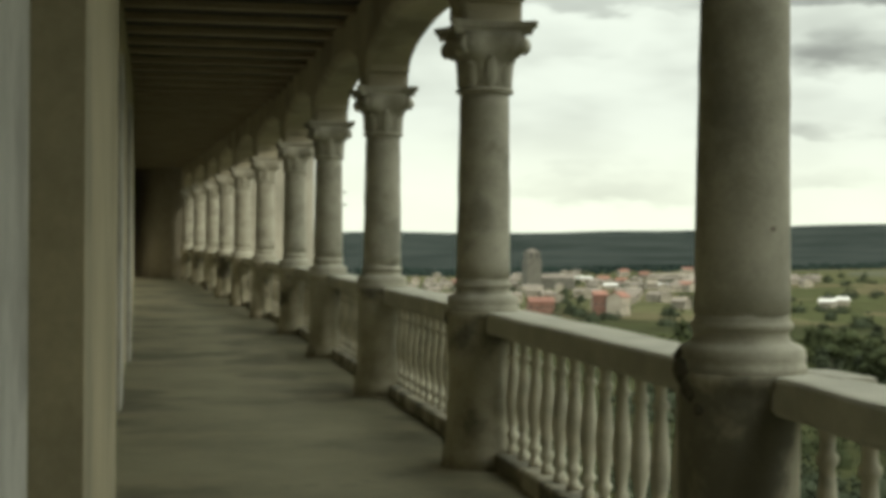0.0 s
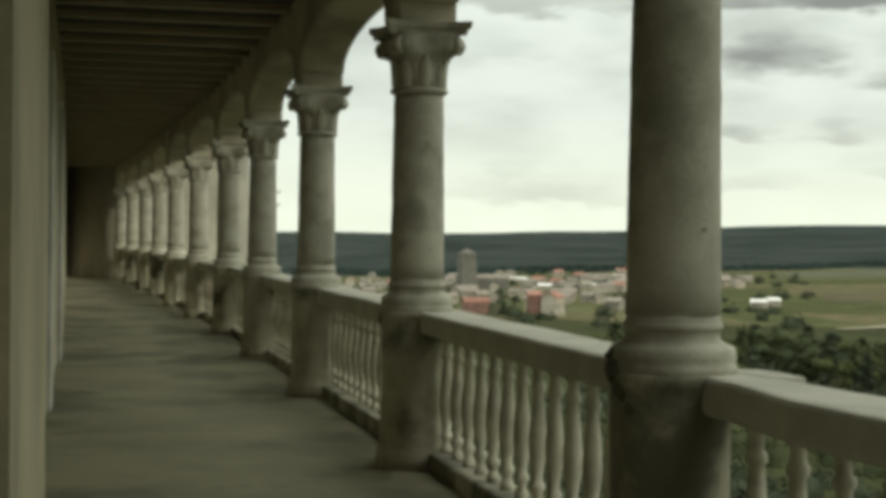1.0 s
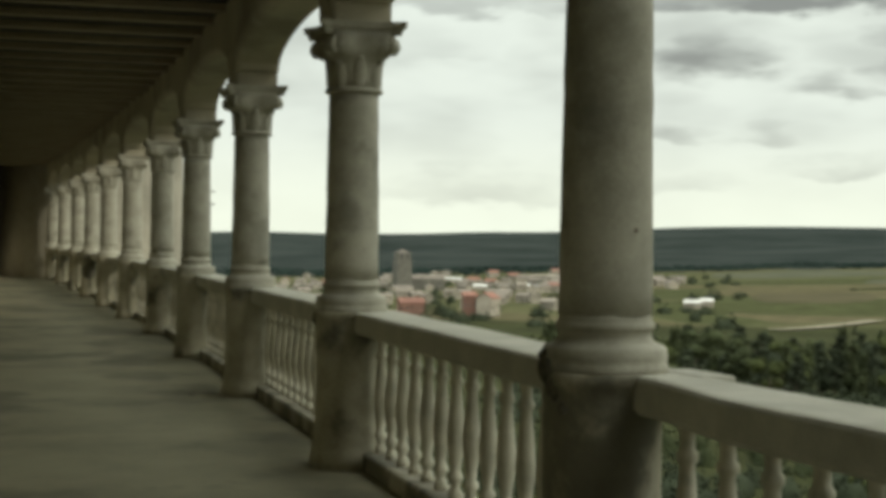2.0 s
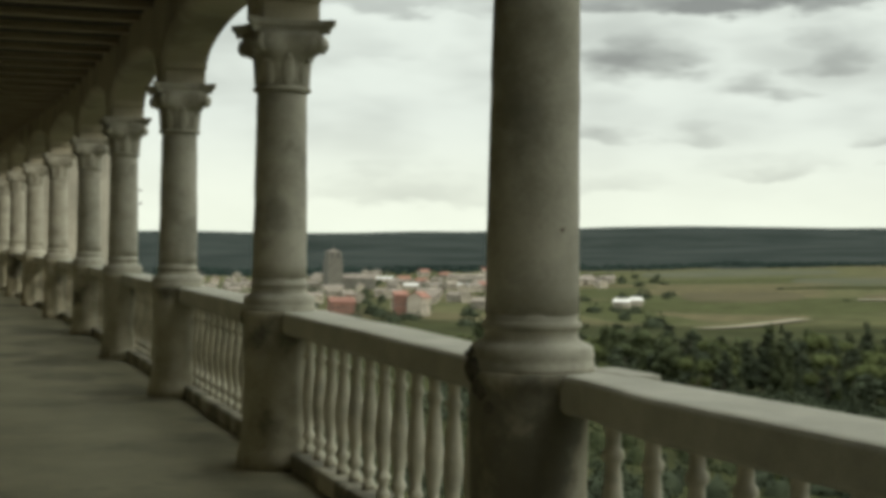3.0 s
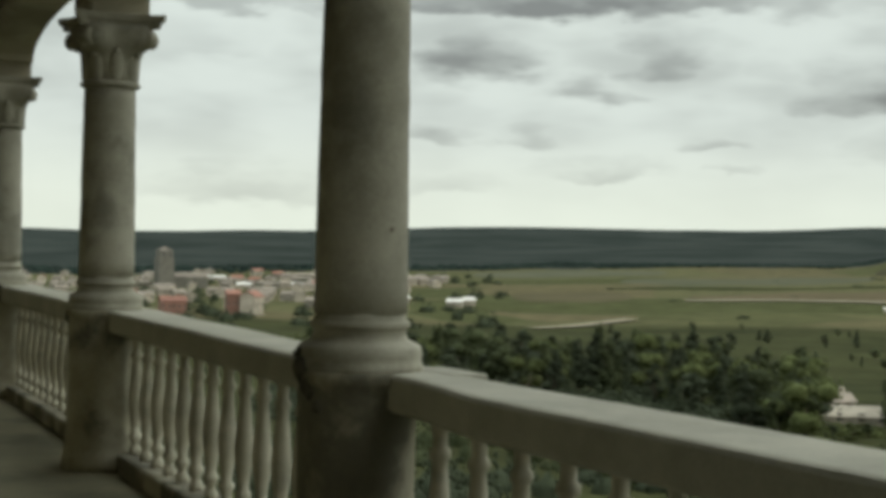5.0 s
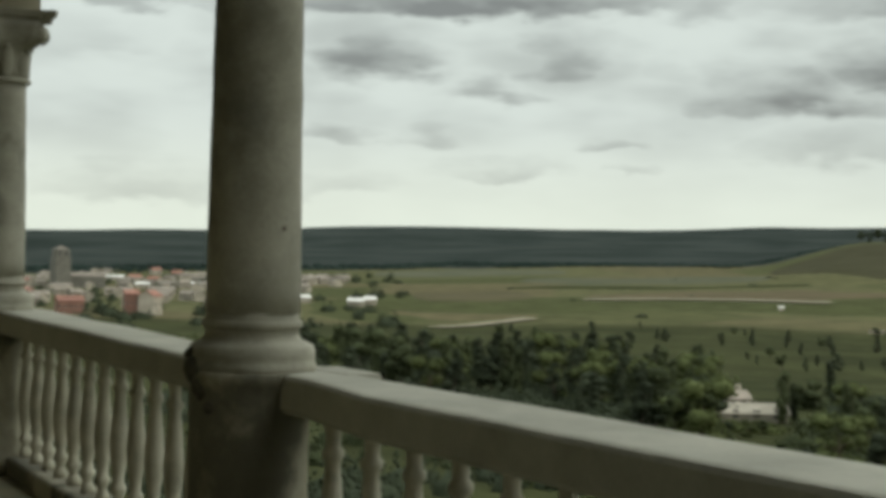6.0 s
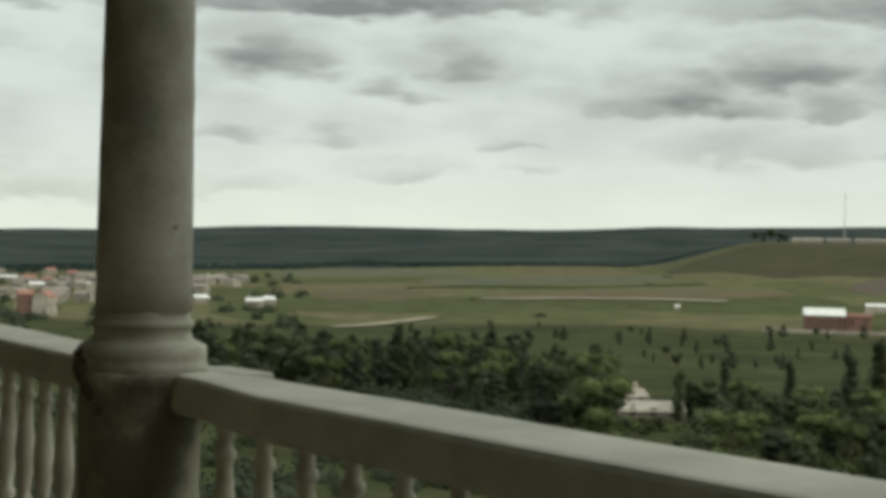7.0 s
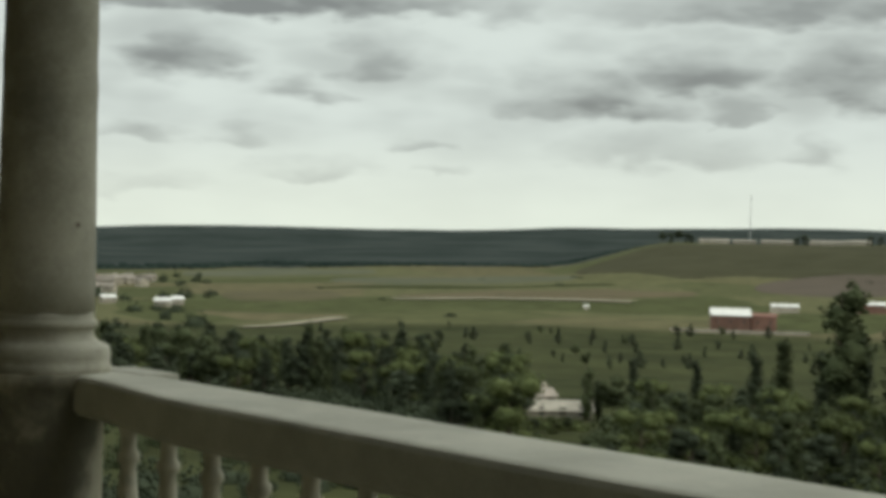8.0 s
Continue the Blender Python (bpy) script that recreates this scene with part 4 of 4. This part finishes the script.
def town():
    rnd = random.Random(21)
    models = [
        house(14, 9, 6.5, 2.4, WALL_PALE, ROOF_RED, "pale plastered town house with red tiled roof", 4),
        house(11, 8, 5.5, 2.0, WALL_PALE, ROOF_GREY, "pale town house with faded brown roof", 3),
        house(22, 11, 5.0, 1.6, WALL_PALE, ROOF_GREY, "long low pale building with faded roof", 6),
    ]
    used = set()
    for i in range(160):
        az = rnd.uniform(6.0, 20.0)
        r = rnd.uniform(1000, 2050)
        if rnd.random() < 0.25:
            az, r = rnd.uniform(20.0, 24.6), rnd.uniform(1350, 1750)
        k = rnd.choice((0, 1, 1, 1, 1, 1, 2, 2, 2, 2))
        m = spot(az, r, 0, rnd.choice((0, 20, 70, 95, -30)) + rnd.uniform(-12, 12))
        if k in used:
            copy_thing(models[k], m)
        else:
            used.add(k)
            models[k].matrix_basis = m
    house(15, 11, 7.5, 2.6, WALL_BRICK, ROOF_RED, "large brick-red house with bright red roof", 5).matrix_basis = spot(14.5, 912, 0, 10)
    house(8, 12, 12, 2.0, WALL_BRICK, ROOF_RED, "tall brick house beside a pale gable", 3).matrix_basis = spot(16.7, 918, 0, 5)
    house(12, 10, 11, 3.0, WALL_PALE, ROOF_RED, "tall pale gabled house with red roof", 3).matrix_basis = spot(17.4, 914, 0, 65)
    # church tower
    t = thing("church_tower", "square grey stone church tower standing over the town", "church tower")
    part("wall", box(bmesh.new(), (-7.5, -7.5, -2), (7.5, 7.5, 30), 0.3), TOWER_STONE, t)
    part("belfry", box(bmesh.new(), (-6.6, -6.6, 30.002), (6.6, 6.6, 37), 0.3), TOWER_STONE, t)
    bm = bmesh.new()
    lathe(bm, [(8.2, 37.0), (8.2, 37.6), (0.4, 40.5), (0.1, 42.5)], 4, 0, 0, Matrix.Rotation(math.pi / 4, 4, "Z"))
    part("roof", bm, ROOF_GREY, t)
    for x in (-3, 3):
        part("opening", box(bmesh.new(), (x - 1.0, -6.75, 31.5), (x + 1.0, -6.5, 35.5)), DARK_GLASS, t, "dark belfry opening")
    t.matrix_basis = spot(14.16, 1508, 0, 20)
    nave = house(34, 15, 11, 4, TOWER_STONE, ROOF_GREY, "long stone church nave beside the tower", 4, False, "church_nave", "church", "")
    nave.matrix_basis = spot(15.1, 1525, 0, 5)
    # white sheds
    for az, r, w, turn in ((25.0, 1070, 11, -6), (25.5, 1090, 8, 12), (23.0, 1120, 10, 10), (19.0, 1500, 34, 0), (14.7, 1750, 22, 5), (16.0, 1800, 26, 0), (17.1, 1500, 14, 0)):
        house(w, 11, 4.0, 1.8, WALL_PALE, WHITE, "low white-roofed shed among the fields", 0, False, "shed", "shed", "white sheds on the plain").matrix_basis = spot(az, r, 0, turn)


town()


def farm():
    R0 = 885
    house(22, 13, 8.5, 3.6, WALL_BRICK, WHITE, "brick-red barn with white sheet roof", 3, False, "barn", "barn", "").matrix_basis = spot(46.05, R0, 0, 4)
    house(14, 12, 8.0, 1.4, WALL_BRICK, ROOF_RED, "low red outbuilding beside the barn", 2, False, "outbuilding", "barn", "").matrix_basis = spot(47.25, R0 + 5, 0, 4)
    house(18, 9, 4.0, 1.4, WALL_PALE, WHITE, "long low shed with white roof", 0, False, "shed", "shed", "white sheds on the plain").matrix_basis = spot(48.0, R0 + 165, 0, 6)
    house(24, 10, 5.5, 1.6, WALL_BRICK, WHITE, "brick shed with white roof", 0, False, "shed", "shed", "white sheds on the plain").matrix_basis = spot(51.3, R0 + 170, 0, 6)
    house(3, 2.6, 2.2, 0.8, WALL_PALE, WHITE, "small white field hut", 0, False, "hut", "hut", "").matrix_basis = spot(40.75, 1070, 0, 10)
    bm = box(bmesh.new(), (-38, -0.4, -3), (38, 0.4, 1.8), 0.05)
    w = tagged(part("farm_wall", bm, WALL_PALE), "long low pale wall before the farm", "wall")
    w.matrix_basis = spot(46.4, R0 - 25, 0, 3)
    # hilltop estate and mast
    for az, w in ((45.4, 40), (46.5, 30), (47.7, 44), (49.5, 50), (50.6, 30)):
        house(w, 12, 4.2, 1.2, WALL_PALE, WALL_PALE, "low pale building on the plateau", 0, False, "hall", "building", "pale halls on the plateau").matrix_basis = spot(az, 2080, 0, 3)
    t = thing("radio_mast", "thin tall steel radio mast on the plateau", "mast")
    part("pole", lathe(bmesh.new(), [(0.7, -2), (0.5, 20), (0.3, 66)], 8), STEEL, t)
    for z in (22, 44, 60):
        part("antenna", lathe(bmesh.new(), [(0.6, z), (0.8, z + 1.2), (0.6, z + 2.4)], 8), STEEL, t)
    t.matrix_basis = spot(46.7, 2085, 0)
    # house among the trees
    house(5.0, 4.6, 2.2, 1.3, WALL_PALE, ROOF_GREY, "small white house among the trees", 2, True, "cottage", "house", "").matrix_basis = spot(39.1, 312, 0, 30)
    house(15, 6, 1.5, 1.4, WALL_PALE, WALL_PALE, "long pale low building among the trees", 4, False, "long_building", "building", "").matrix_basis = spot(39.5, 284, 0, 8)


farm()


def track(pts, width, name, label):
    """A dirt road laid over the land: points of heading and distance."""
    bm = bmesh.new()
    rows = []
    fine = []
    for (a0, r0), (a1, r1) in zip(pts, pts[1:]):
        fine += [(a0 + (a1 - a0) * k / 12, r0 + (r1 - r0) * k / 12) for k in range(12)]
    fine.append(pts[-1])
    flat = [Vector((r * math.sin(radians(a)), r * math.cos(radians(a)))) for a, r in fine]
    for i, p in enumerate(flat):
        d = (flat[min(i + 1, len(flat) - 1)] - flat[max(i - 1, 0)]).normalized()
        side = Vector((-d.y, d.x)) * width / 2
        row = []
        for q in (p - side, p + side):
            r, a = q.length, math.degrees(math.atan2(q.x, q.y))
            row.append(bm.verts.new((q.x, q.y, ground(r, a) + 1.1)))
        rows.append(row)
    for a, b2 in zip(rows, rows[1:]):
        bm.faces.new((a[0], b2[0], b2[1], a[1]))
    bmesh.ops.recalc_face_normals(bm, faces=bm.faces)
    tagged(part(name, bm, DIRT), label, "road", kind="structure")


track([(27.9, 822), (29.2, 846), (30.5, 885), (31.6, 925)], 12, "road", "pale dirt road between the fields")
track([(33.5, 1165), (37, 1180), (40, 1170), (42.5, 1150)], 20, "road_farm", "pale dirt road to the farm")


def field_plot(az0, az1, r0, r1, low, high, label, seed):
    """A ploughed or sown plot with uneven borders, lying on the land."""
    bm = bmesh.new()
    rows = []
    n, k = max(6, int((az1 - az0) * 3)), max(4, int((r1 - r0) / 30))
    for i in range(n + 1):
        a = az0 + (az1 - az0) * i / n
        shift = [60 * noise.noise(Vector((a * 0.35, seed + q * 3.7, 0))) + 14 * noise.noise(Vector((a * 2.0, seed + q, 4))) for q in (0, 1)]
        taper = math.sin(math.pi * min(1.0, max(0.0, i / n))) ** 0.35
        mid = (r0 + r1) / 2
        lo, hi = mid + (r0 + shift[0] - mid) * taper, mid + (r1 + shift[1] - mid) * taper
        rows.append([bm.verts.new((r * math.sin(radians(a)), r * math.cos(radians(a)), ground(r, a) + (-0.5 if i in (0, n) or j in (0, k) else 0.7 + 0.05 * seed))) for j, r in enumerate([lo + (hi - lo) * j / k for j in range(k + 1)])])
    for a, b2 in zip(rows, rows[1:]):
        for j in range(k):
            bm.faces.new((a[j], a[j + 1], b2[j + 1], b2[j]))
    bmesh.ops.recalc_face_normals(bm, faces=bm.faces)
    tagged(part("field", bm, surface("field_soil_%d" % seed, low, high, 1.0, 0.02, 0.2, 0.0, sheen=0.02), None, "", True), label, "field", kind="structure")


field_plot(27.0, 31.8, 1120, 1440, (0.060, 0.054, 0.031), (0.080, 0.070, 0.041), "tan stubble field on the plain", 1)
field_plot(25.5, 33.0, 1800, 2010, (0.062, 0.066, 0.045), (0.080, 0.082, 0.056), "pale grey-green field along the forest", 2)
field_plot(31.0, 40.5, 1540, 1760, (0.060, 0.064, 0.043), (0.076, 0.078, 0.052), "pale grey-green field along the forest", 3)
field_plot(30.5, 42.0, 1420, 1490, (0.026, 0.031, 0.013), (0.036, 0.040, 0.017), "dark green strip between the fields", 4)
field_plot(33.5, 45.0, 1190, 1370, (0.070, 0.059, 0.036), (0.092, 0.076, 0.047), "brown ploughed field before the dirt road", 5)
field_plot(46.8, 54.0, 1250, 1600, (0.062, 0.051, 0.040), (0.078, 0.064, 0.050), "mauve-brown ploughed field by the farm", 6)
field_plot(40.2, 56.0, 1560, 2040, (0.034, 0.034, 0.019), (0.048, 0.046, 0.027), "dark scrubby slope of the plateau", 7)
